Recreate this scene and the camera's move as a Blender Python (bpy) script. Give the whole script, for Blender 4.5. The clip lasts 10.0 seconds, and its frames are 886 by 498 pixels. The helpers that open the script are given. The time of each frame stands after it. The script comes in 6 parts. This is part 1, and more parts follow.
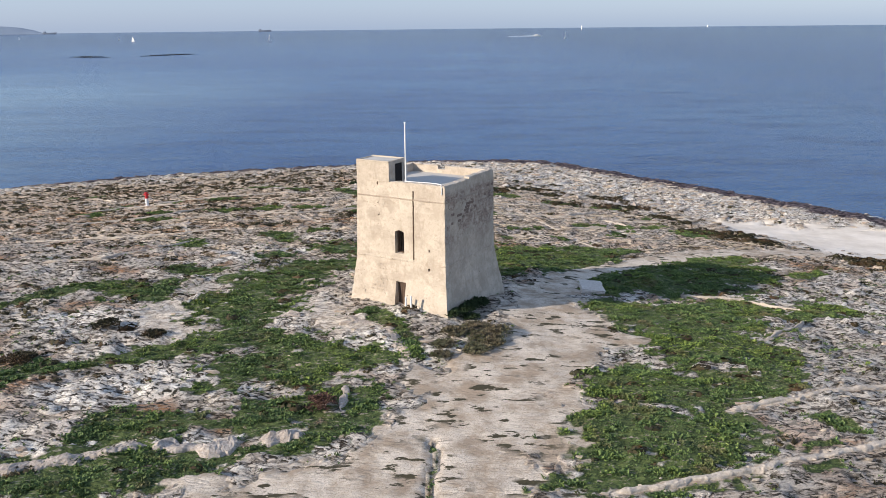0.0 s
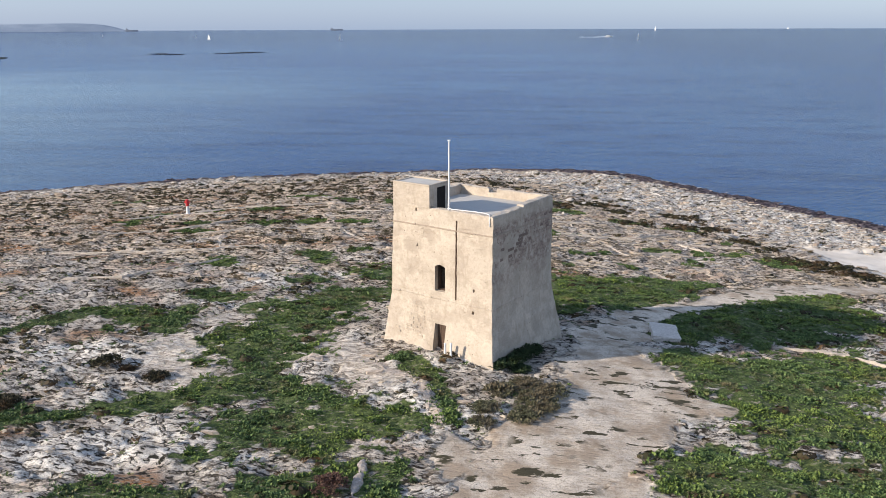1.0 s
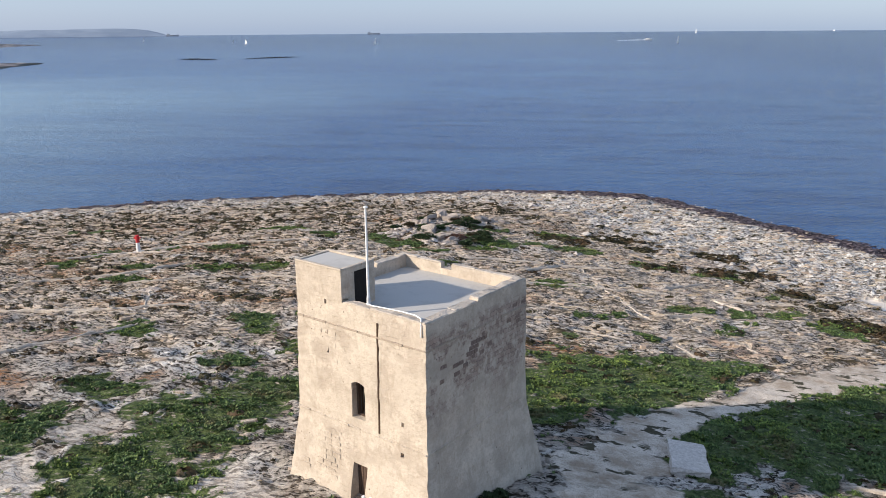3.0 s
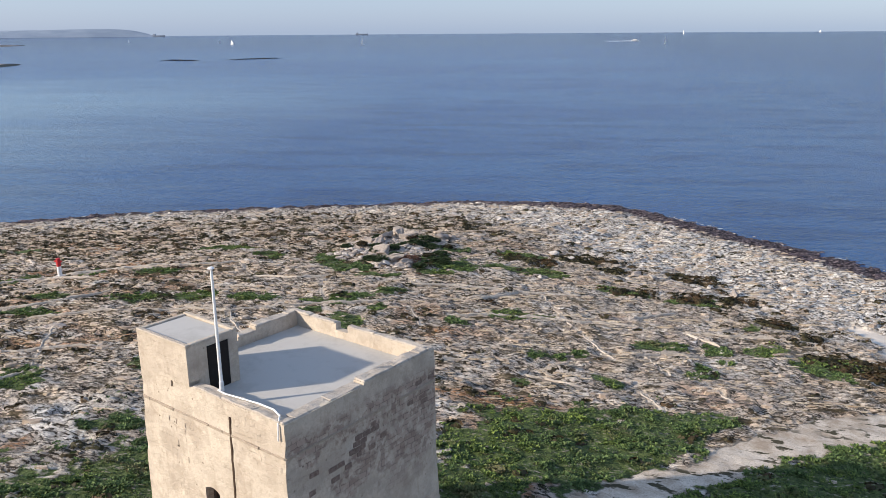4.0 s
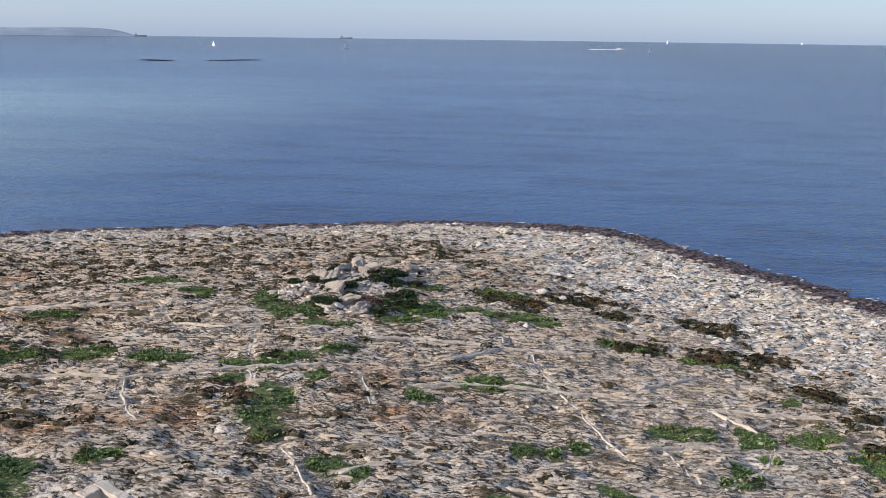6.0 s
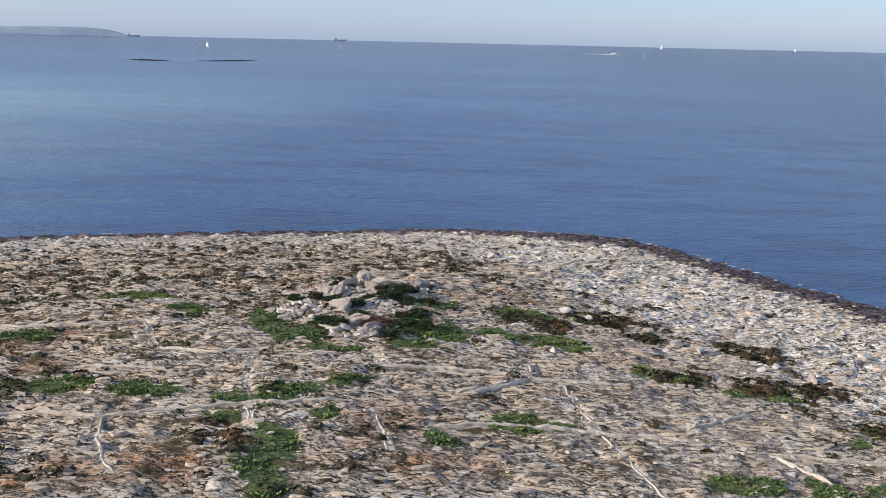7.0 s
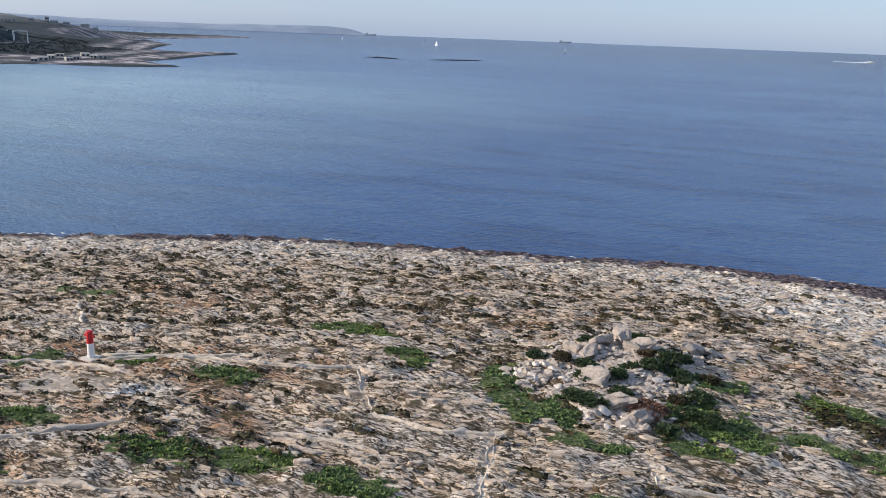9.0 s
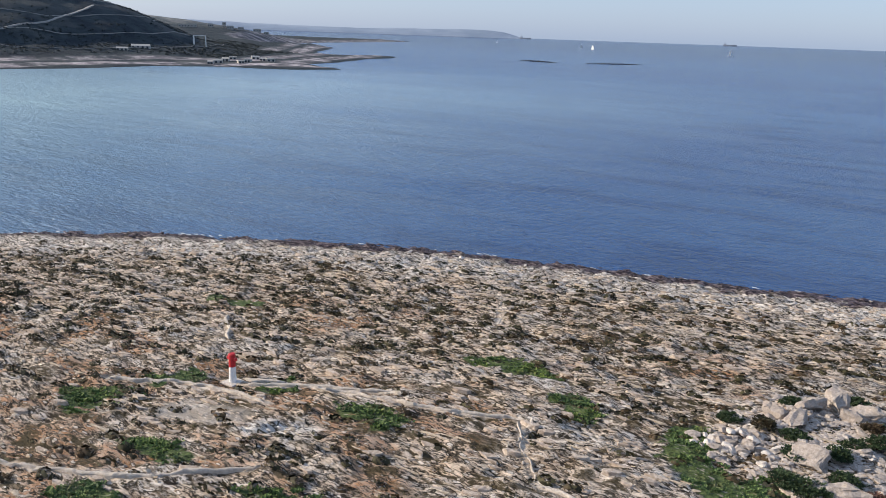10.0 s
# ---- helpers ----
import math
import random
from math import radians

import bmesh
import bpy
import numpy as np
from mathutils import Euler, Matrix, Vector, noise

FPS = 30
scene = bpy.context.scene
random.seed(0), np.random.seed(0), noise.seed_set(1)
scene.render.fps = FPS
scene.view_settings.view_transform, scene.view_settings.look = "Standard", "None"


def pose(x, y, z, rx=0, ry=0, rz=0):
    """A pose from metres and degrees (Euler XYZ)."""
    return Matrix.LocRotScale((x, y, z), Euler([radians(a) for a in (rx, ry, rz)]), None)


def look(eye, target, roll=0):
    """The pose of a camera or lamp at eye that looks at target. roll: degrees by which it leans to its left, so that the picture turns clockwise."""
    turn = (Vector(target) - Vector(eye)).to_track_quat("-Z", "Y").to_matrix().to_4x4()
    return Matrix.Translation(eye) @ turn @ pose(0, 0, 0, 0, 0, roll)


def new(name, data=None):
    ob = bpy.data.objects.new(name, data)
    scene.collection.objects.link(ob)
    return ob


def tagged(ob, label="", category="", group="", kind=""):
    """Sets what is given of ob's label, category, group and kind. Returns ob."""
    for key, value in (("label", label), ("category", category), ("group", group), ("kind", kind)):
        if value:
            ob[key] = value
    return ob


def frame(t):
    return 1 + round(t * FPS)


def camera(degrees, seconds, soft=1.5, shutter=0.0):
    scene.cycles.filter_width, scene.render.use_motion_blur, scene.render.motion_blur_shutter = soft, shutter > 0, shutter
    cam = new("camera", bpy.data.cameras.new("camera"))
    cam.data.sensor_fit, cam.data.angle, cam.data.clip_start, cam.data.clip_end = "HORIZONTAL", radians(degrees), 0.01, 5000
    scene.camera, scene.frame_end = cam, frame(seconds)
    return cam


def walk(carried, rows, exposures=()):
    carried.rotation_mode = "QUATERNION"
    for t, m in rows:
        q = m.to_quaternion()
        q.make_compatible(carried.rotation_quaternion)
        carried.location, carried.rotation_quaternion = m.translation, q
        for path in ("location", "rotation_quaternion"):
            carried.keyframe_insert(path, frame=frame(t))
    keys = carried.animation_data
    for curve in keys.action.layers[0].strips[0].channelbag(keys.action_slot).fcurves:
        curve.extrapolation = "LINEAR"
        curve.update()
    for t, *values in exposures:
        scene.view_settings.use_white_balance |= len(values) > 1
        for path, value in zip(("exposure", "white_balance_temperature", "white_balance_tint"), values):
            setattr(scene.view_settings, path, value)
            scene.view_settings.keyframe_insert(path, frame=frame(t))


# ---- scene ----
cam = camera(59.3, 10.0, soft=0.6)
PATH = [
    (0, (0.888, -0.008, 32.832), (0.864, 1.915, 32.282), -0.6),
    (0.5, (1.529, 5.154, 32.918), (1.404, 7.074, 32.371), -0.4),
    (1, (1.941, 10.271, 32.941), (1.754, 12.185, 32.392), -0.2),
    (1.5, (2.24, 15.401, 32.904), (2.023, 17.312, 32.356), -0.1),
    (2, (2.898, 20.35, 32.987), (2.659, 22.259, 32.441), -0.0),
    (2.2, (3.381, 22.336, 33.036), (3.136, 24.244, 32.488), -0.1),
    (3.3, (7.237, 32.72, 33.533), (6.952, 34.625, 32.994), -0.5),
    (3.5, (7.884, 34.749, 33.607), (7.605, 36.654, 33.065), -0.4),
    (4, (9.413, 39.523, 33.649), (9.16, 41.432, 33.11), -0.4),
    (4.5, (10.276, 44.494, 33.583), (10.038, 46.406, 33.047), -0.2),
    (5, (10.406, 49.051, 33.449), (10.155, 50.961, 32.914), -0.1),
    (5.5, (9.877, 53.138, 33.131), (9.645, 55.051, 32.597), 0.2),
    (5.7, (9.444, 54.726, 32.919), (9.226, 56.641, 32.388), 0.4),
    (6.8, (6.326, 63.148, 31.626), (6.131, 65.07, 31.109), 1.2),
    (7, (5.527, 64.643, 31.539), (5.338, 66.565, 31.021), 1.3),
    (7.5, (3.611, 68.496, 31.276), (3.422, 70.419, 30.76), 1.6),
    (8, (1.666, 72.365, 31.086), (1.349, 74.271, 30.569), 1.9),
    (8.5, (-0.366, 76.4, 30.869), (-0.876, 78.262, 30.345), 2.0),
    (9, (-2.73, 80.135, 30.716), (-3.428, 81.933, 30.187), 2.2),
    (9.5, (-5.168, 83.58, 30.651), (-6.059, 85.287, 30.112), 2.1),
    (10, (-7.86, 86.577, 30.495), (-8.888, 88.208, 29.961), 2.0),
]
walk(cam, [(t, look(eye, target, roll)) for t, eye, target, roll in PATH], [(0, 0.95), (10, 0.95)])

# ---- light ----
SUN_EL, SUN_TO = 22.0, (-0.92, -0.392)      # elevation, heading towards the sun
world = bpy.data.worlds.new("world")
scene.world = world
world.use_nodes = True
wn = world.node_tree
sky = wn.nodes.new("ShaderNodeTexSky")
sky.sky_type, sky.sun_disc = "NISHITA", False
sky.sun_elevation = radians(SUN_EL)
sky.sun_rotation = math.atan2(SUN_TO[0], SUN_TO[1]) % (2 * math.pi)
sky.altitude, sky.air_density, sky.dust_density, sky.ozone_density = 30, 1.0, 1.0, 2.5
haze = wn.nodes.new("ShaderNodeMix")                        # a thin even veil of high cloud
haze.data_type = "RGBA"
haze.inputs[0].default_value, haze.inputs[7].default_value = 0.74, (1.47, 1.94, 2.92, 1)
wn.links.new(sky.outputs[0], haze.inputs[6])
wn.links.new(haze.outputs[2], wn.nodes["Background"].inputs[0])
wn.nodes["Background"].inputs[1].default_value = 0.13
sun = new("sun", bpy.data.lights.new("sun", "SUN"))
sun.data.energy, sun.data.angle, sun.data.color = 3.35, radians(1.2), (1.0, 0.88, 0.735)
sun.matrix_world = look((SUN_TO[0] * 90, SUN_TO[1] * 90, 90 * math.tan(radians(SUN_EL))), (0, 0, 0))


# ---- numeric helpers ----
def lattice(ix, iy, seed):
    n = (ix.astype(np.int64) * 374761393 + iy.astype(np.int64) * 668265263 + seed * 1442695041) & 0x7FFFFFFF
    n = ((n ^ (n >> 13)) * 1274126177) & 0x7FFFFFFF
    return ((n ^ (n >> 16)) & 0xFFFF) / 65535.0


def value_noise(x, y, seed=0):
    ix, iy = np.floor(x), np.floor(y)
    fx, fy = x - ix, y - iy
    fx, fy = fx * fx * (3 - 2 * fx), fy * fy * (3 - 2 * fy)
    a, b = lattice(ix, iy, seed), lattice(ix + 1, iy, seed)
    c, d = lattice(ix, iy + 1, seed), lattice(ix + 1, iy + 1, seed)
    return (a + (b - a) * fx) * (1 - fy) + (c + (d - c) * fx) * fy


def fbm(x, y, octaves=4, seed=0):
    total, amp, norm = 0.0, 1.0, 0.0
    for k in range(octaves):
        total = total + amp * value_noise(x, y, seed + 17 * k)
        norm += amp
        x, y, amp = x * 2.03 + 3.7, y * 2.03 - 1.9, amp * 0.5
    return total / norm


def smooth(e0, e1, v):
    t = np.clip((v - e0) / (e1 - e0), 0, 1)
    return t * t * (3 - 2 * t)


# ---- the lie of the land ----
COAST = [(-420, -60), (-260, 60), (-165, 119), (-122, 145), (-103, 160), (-85, 169), (-65, 179), (-48, 183.5), (-26, 188.5), (-10, 193.7), (8, 195),
         (24, 193), (32, 186), (42, 172.5), (50, 164), (58.5, 152.5), (75.5, 131), (98, 106), (150, 58), (300, -80)]



def inland(x, y):
    """Distance from the shoreline, positive on land."""
    best, inside = np.full(np.shape(x), 1e9), np.zeros(np.shape(x), bool)
    pts = COAST + [(900, -6000), (-900, -6000)]
    for i in range(len(pts)):
        (ax, ay), (bx, by) = pts[i], pts[(i + 1) % len(pts)]
        if i < len(COAST) - 1:
            t = np.clip(((x - ax) * (bx - ax) + (y - ay) * (by - ay)) / ((bx - ax) ** 2 + (by - ay) ** 2), 0, 1)
            best = np.minimum(best, np.hypot(x - ax - t * (bx - ax), y - ay - t * (by - ay)))
        inside ^= ((ay > y) != (by > y)) & (x < (bx - ax) * (y - ay) / (by - ay + 1e-12) + ax)
    return np.where(inside, best, -best)


def along(x, y, line):
    """Distance from a line of points (x, y, half width), counted in half widths."""
    best = np.full(np.shape(x), 99.0)
    for (ax, ay, ar), (bx, by, br) in zip(line, line[1:] if len(line) > 1 else line):
        t = np.clip(((x - ax) * (bx - ax) + (y - ay) * (by - ay)) / ((bx - ax) ** 2 + (by - ay) ** 2 + 1e-9), 0, 1)
        best = np.minimum(best, np.hypot(x - ax - t * (bx - ax), y - ay - t * (by - ay)) / (ar + t * (br - ar)))
    return best


TRACK = [
    [(-40, 23, 4), (-20, 30.5, 4.8), (-10, 34.3, 4.8), (0, 37, 5.4), (2.4, 42, 5.8), (3, 48, 6.0), (5.2, 54, 5.2), (9.5, 58, 4.6), (10, 64, 4.8), (9.6, 70, 3.2), (10, 73, 3.2)],
    [(10, 73, 3.8), (13, 80, 1.9), (17.3, 84, 1.4), (21.5, 86.8, 1.2), (24.5, 90.3, 1.6), (28, 92.8, 1.9), (34, 96.6, 2.3), (50, 101, 2.4), (75, 108, 2.8)],
    [(12, 60, 4), (16, 59.5, 1.2)],
]
SAND = [[(44.5, 124.5, 2.0), (51, 118.5, 7.0), (60, 113.5, 11.5), (75, 111, 13.5), (92, 106, 15)]]
# low green growth: lines of (x, y, half width)
GREEN_NEAR_A = [
    [(-22, 38.0, 2.2), (-18.1, 38.0, 2.1), (-16.3, 39.1, 1.9), (-14.3, 39.9, 1.5), (-12.0, 41.0, 1.1)], [(-22.2, 43.6, 1.2), (-20.5, 43.8, 1.3)],
    [(-24.7, 38.4, 1.8), (-23.1, 38.9, 2.1), (-20.6, 39.9, 2.0), (-17.4, 40.2, 1.8), (-15.2, 41.4, 1.6), (-12.1, 41.4, 0.8), (-9.4, 41.5, 0.7), (-7.5, 42.6, 1.2), (-6.0, 44.0, 1.6), (-5.1, 45.7, 1.7), (-4.7, 49.0, 1.3)],
    [(-21.8, 45.0, 1.1), (-20.3, 44.7, 1.7), (-17.8, 44.1, 1.5), (-16.5, 45.6, 1.3), (-14.1, 44.7, 0.5), (-12.7, 45.1, 1.1), (-11.1, 46.1, 2.5), (-9.4, 46.8, 2.3), (-7.8, 48.8, 1.8)],
    [(-14.3, 52.9, 2.5), (-11.9, 53.6, 3.0), (-9.4, 53.8, 3.1), (-6.9, 54.2, 2.6), (-5.4, 56.2, 1.0)],
    [(-14.4, 58.9, 1.4), (-11.0, 57.8, 1.5), (-8.0, 56.2, 1.0), (-4.4, 55.1, 0.9)],
]
GREEN_NEAR_B = [
    [(-32.1, 51.5, 2.1), (-30.5, 53.2, 1.1), (-28.0, 53.3, 1.0), (-25.1, 54.5, 0.9), (-23.1, 56.0, 1.6), (-20.5, 57.6, 1.8), (-17.5, 58.6, 2.0), (-15.1, 59.7, 2.3)],
    [(-17.1, 62.3, 2.9), (-18.1, 66.1, 3.6), (-18.1, 70.4, 3.3), (-16.9, 74.7, 3.0), (-14.7, 78.4, 3.3), (-11.4, 80.4, 2.7), (-9.0, 81.3, 2.5)],
    [(-40.9, 67.1, 0.7), (-38.7, 69.1, 1.2), (-36.4, 72.2, 1.3), (-32.2, 72.9, 1.4), (-28.5, 70.6, 2.9), (-27.8, 74.5, 1.0)], [(-22.5, 67.1, 1.2), (-21.0, 68.1, 1.6)],
    [(-27.7, 77.9, 1.2), (-24.7, 77.8, 1.6)], [(-31.2, 90.3, 1.5), (-29.3, 89.6, 1.1)], [(-20.6, 83.1, 0.4), (-18.6, 84.1, 1.2)],
    [(-22.1, 74.9, 0.7), (-20.3, 74.9, 0.7)],
]
GREEN_NEAR_C = [
    [(-12.4, 87.5, 2.6), (-10.2, 86.3, 2.1)], [(-17.4, 49.6, 0.7), (-16.7, 49.9, 0.7)], [(-6.7, 64.6, 1.1), (-4.5, 62.7, 1.0), (-3.1, 59.1, 0.7), (-2.2, 55.6, 0.8)],
    [(-6.6, 37.1, 0.4), (-4.8, 37.0, 0.5), (-3.5, 36.6, 0.3)], [(-1.5, 36.8, 0.5), (-1.1, 37.1, 0.4)],
]
GREEN_FIELD_A = [
    [(15.8, 78.6, 3.6), (20.3, 79.7, 3.8), (25.1, 79.5, 4.4), (31.6, 84.2, 4.7), (36.0, 87.5, 2.0)],
    [(15.6, 68.5, 3.0), (19.2, 66.1, 5.6), (23.4, 66.6, 6.4), (28.5, 72.0, 3.1)], [(17.2, 60.0, 2.5), (21.5, 59.0, 4.7), (25.1, 57.4, 2.7), (25.2, 53.5, 1.9)],
    [(12.3, 50.8, 2.5), (15.1, 49.9, 3.9), (19.1, 50.2, 3.3), (23.2, 51.4, 1.9), (25.2, 51.4, 1.2)],
    [(9.7, 43.3, 3.4), (12.4, 43.4, 4.1), (16.0, 44.0, 4.2), (18.5, 45.6, 2.1)], [(8.9, 38.4, 1.6), (11.2, 38.4, 1.6), (14.2, 38.9, 1.5), (16.5, 40.9, 0.9)],
    [(7.2, 84.2, 3.7), (10.6, 85.5, 5.2), (15.1, 89.8, 3.7), (18.9, 91.9, 1.8), (22.2, 94.2, 1.6)],
]
GREEN_FIELD_B = [
    [(7.4, 52.4, 0.8), (9.6, 53.2, 0.8), (10.8, 52.6, 0.4)], [(4.6, 37.2, 0.6), (7.1, 38.3, 0.6)], [(33.3, 67.9, 1.0), (38.0, 72.2, 2.6)],
    [(22.3, 42.1, 0.3), (24.2, 42.7, 0.5)], [(25.5, 46.2, 1.1), (26.1, 45.1, 0.6), (27.1, 43.6, 0.3)], [(21.0, 39.3, 0.3), (23.1, 40.3, 0.4)],
    [(40.5, 85.6, 0.9), (44.4, 88.4, 0.9)], [(5.7, 80.8, 2.5), (8.6, 83.3, 3.1), (12.0, 84.7, 2.7), (15.8, 88.1, 2.0), (19.3, 91.1, 1.8)],
    [(6.4, 88.5, 1.7), (10.1, 90.5, 1.7), (14.0, 93.2, 0.9), (17.7, 93.6, 1.5), (20.4, 93.8, 1.0)],
    [(15.8, 77.8, 3.6), (20.5, 81.6, 3.9), (25.2, 84.5, 4.1), (30.3, 88.6, 3.0), (34.7, 92.7, 2.5)],
]
GREEN_FIELD_C = [
    [(37.6, 110.6, 1.2), (34.9, 108.2, 1.1)],
]
GREEN_MIDWAY_A = [
    [(-33.9, 111.6, 1.2), (-32.0, 111.9, 1.5), (-30.3, 112.4, 1.5)], [(-14.1, 109.6, 0.7), (-12.3, 109.7, 0.4)],
    [(-9.5, 107.7, 1.2), (-8.9, 104.0, 1.4), (-7.6, 101.4, 0.8)], [(-22.2, 93.9, 0.9), (-20.6, 94.9, 1.2), (-19.8, 92.0, 1.5)], [(-17.2, 96.6, 0.5), (-15.4, 96.9, 0.5)],
    [(-17.5, 130.6, 1.2), (-13.9, 128.7, 1.9), (-11.8, 127.7, 0.8)], [(-2.5, 98.5, 0.8), (-0.6, 97.9, 0.6), (-3.7, 98.8, 0.4)], [(1.1, 109.8, 0.7), (1.9, 110.0, 0.6)],
    [(5.4, 114.4, 1.0), (6.7, 115.4, 0.7), (9.1, 115.2, 0.6)], [(9.3, 103.8, 0.8), (10.9, 104.2, 0.8)], [(12.9, 105.2, 0.6), (13.3, 105.8, 0.4)],
    [(19.1, 109.8, 0.9), (20.8, 110.0, 1.2), (23.1, 110.8, 0.9)],
]
GREEN_MIDWAY_B = [
    [(26.0, 110.8, 1.4), (26.4, 110.5, 1.0)], [(15.5, 99.5, 0.9), (14.2, 100.5, 0.4)], [(31.0, 119.1, 0.4), (31.7, 119.4, 0.4)], [(30.1, 111.7, 0.9), (32.1, 112.5, 1.6)],
    [(26.2, 107.4, 0.6), (26.7, 107.2, 0.5)], [(34.7, 109.0, 2.1), (35.4, 108.3, 1.7)], [(7.6, 96.9, 0.4), (8.1, 97.0, 0.5)], [(22.8, 103.0, 0.9), (24.1, 104.7, 0.8)],
    [(-4.1, 92.8, 0.2), (-3.5, 93.0, 0.2)],
]
GREEN_MOUND_A = [
    [(-29.8, 112.6, 1.0), (-26.2, 113.1, 0.8), (-25.0, 113.7, 0.9)], [(-21.9, 113.0, 0.9), (-20.1, 113.3, 1.2), (-18.5, 113.2, 0.9)],
    [(-14.6, 112.9, 0.7), (-11.8, 112.3, 0.9), (-10.6, 114.4, 1.3), (-9.3, 115.6, 1.2)], [(-13.7, 109.8, 0.4), (-12.3, 109.9, 0.3)],
    [(-7.0, 111.6, 0.5), (-6.4, 111.7, 0.5)], [(-7.1, 117.6, 1.1), (-5.3, 118.7, 0.3)], [(-36.2, 137.7, 1.0), (-32.1, 138.8, 1.9)],
    [(-27.6, 134.0, 0.7), (-25.2, 133.4, 0.9)], [(-18.2, 131.0, 1.0), (-17.4, 130.6, 0.4)], [(-14.0, 129.4, 1.2), (-12.1, 128.6, 0.6)],
    [(-8.7, 125.1, 0.9), (-7.7, 125.6, 0.6)], [(-36.2, 123.7, 1.4), (-35.0, 123.4, 1.2)], [(-9.7, 108.2, 0.9), (-8.9, 107.1, 0.3)],
    [(-2.3, 133.2, 2.1), (-0.2, 132.1, 1.5)],
]
GREEN_MOUND_B = [
    [(4.7, 141.5, 1.8), (8.6, 141.8, 1.1)], [(3.7, 133.9, 1.2), (5.7, 133.6, 0.9), (9.7, 134.3, 1.9)], [(17.0, 128.7, 1.1), (19.1, 128.1, 0.8), (21.3, 128.3, 0.8)],
    [(25.3, 127.2, 1.2), (27.9, 128.2, 1.4)], [(4.6, 113.8, 0.6), (6.4, 114.3, 1.1)], [(9.2, 114.7, 0.6), (10.1, 115.1, 0.8)], [(0.7, 110.8, 0.5), (1.6, 109.8, 0.5)],
]
GREEN_WEST_A = [
    [(-53.7, 115.2, 1.8), (-53.2, 116.5, 1.1)], [(-52.5, 119.6, 1.1), (-51.3, 120.6, 1.4)], [(-45.2, 112.1, 0.8), (-41.0, 112.4, 0.6)],
    [(-41.9, 106.3, 1.1), (-39.5, 106.1, 0.9)], [(-38.0, 123.2, 0.8), (-36.1, 123.4, 1.1)],
    [(-33.0, 112.0, 0.8), (-30.4, 112.3, 1.2), (-27.0, 113.4, 0.9), (-25.6, 113.5, 0.4)], [(-46.1, 123.7, 0.7), (-45.3, 124.1, 1.0)],
    [(-68.4, 138.5, 0.9), (-63.6, 139.3, 0.9)], [(-26.8, 134.5, 0.9), (-24.7, 133.6, 0.5)], [(-18.5, 134.2, 1.5), (-17.2, 131.2, 0.9)],
    [(-14.7, 129.3, 0.9), (-13.1, 128.2, 0.7)], [(-11.1, 125.2, 1.0), (-8.4, 124.6, 0.7)], [(-3.9, 139.1, 1.1), (-1.3, 141.3, 1.0)],
    [(-5.3, 132.5, 1.3), (-2.6, 132.6, 1.2), (-0.9, 132.7, 1.0)],
]
GREEN_WEST_B = [
    [(-4.6, 127.9, 0.9), (-1.5, 128.3, 0.6)], [(-16.5, 128.9, 0.8), (-15.7, 127.6, 0.6)],
]
GREEN = GREEN_NEAR_A + GREEN_NEAR_B + GREEN_NEAR_C + GREEN_FIELD_A + GREEN_FIELD_B + GREEN_FIELD_C + GREEN_MIDWAY_A + GREEN_MIDWAY_B + GREEN_MOUND_A + GREEN_MOUND_B + GREEN_WEST_A + GREEN_WEST_B
SCRUB_PATCH = [
    [(27.5, 139.8, 1.6), (29.4, 138.7, 2.2)], [(25.6, 128.4, 1.2), (28.7, 130.2, 1.4)], [(31.3, 129.8, 1.6), (34.7, 130.1, 1.0)],
    [(34.4, 122.3, 1.3), (35.1, 122.8, 1.2)], [(35.2, 115.9, 1.0), (37.3, 117.3, 0.6)], [(19.0, 128.4, 1.0), (21.8, 128.7, 0.9)],
    [(17.6, 139.5, 0.8), (19.6, 140.0, 1.2)], [(12.6, 143.0, 2.2), (15.3, 143.6, 2.4)], [(6.1, 140.0, 1.5), (9.3, 138.8, 1.6)],
    [(-13.3, 106.6, 0.6), (-11.2, 106.6, 1.1)], [(37.3, 110.8, 2.4), (41.1, 109.6, 2.4), (44.5, 106.7, 2.4)],
    [(53.5, 99.8, 2.4), (54.9, 95.5, 2.4)],
]
SHEETS = [
    [(-26, 66.5, 2.2), (-23.5, 63.5, 2.6), (-21, 60.5, 2.3), (-21.5, 58.5, 1.2)], [(-16.5, 68.9, 1.3), (-13.5, 67.5, 1.9), (-9.5, 64, 1.9), (-7.5, 60.5, 1.6)], [(-24.5, 71, 1.3), (-23.4, 73, 0.9)],
    [(-47, 117.2, 1.8), (-43.5, 117.6, 1.5)],
]
RED_SOIL = [[(-34, 66.4, 1.8), (-29, 66.1, 1.1)], [(-25.3, 80.2, 1.4), (-24, 80.6, 1.0)], [(-36, 87.7, 1.8), (-33.5, 88, 1.2)]]
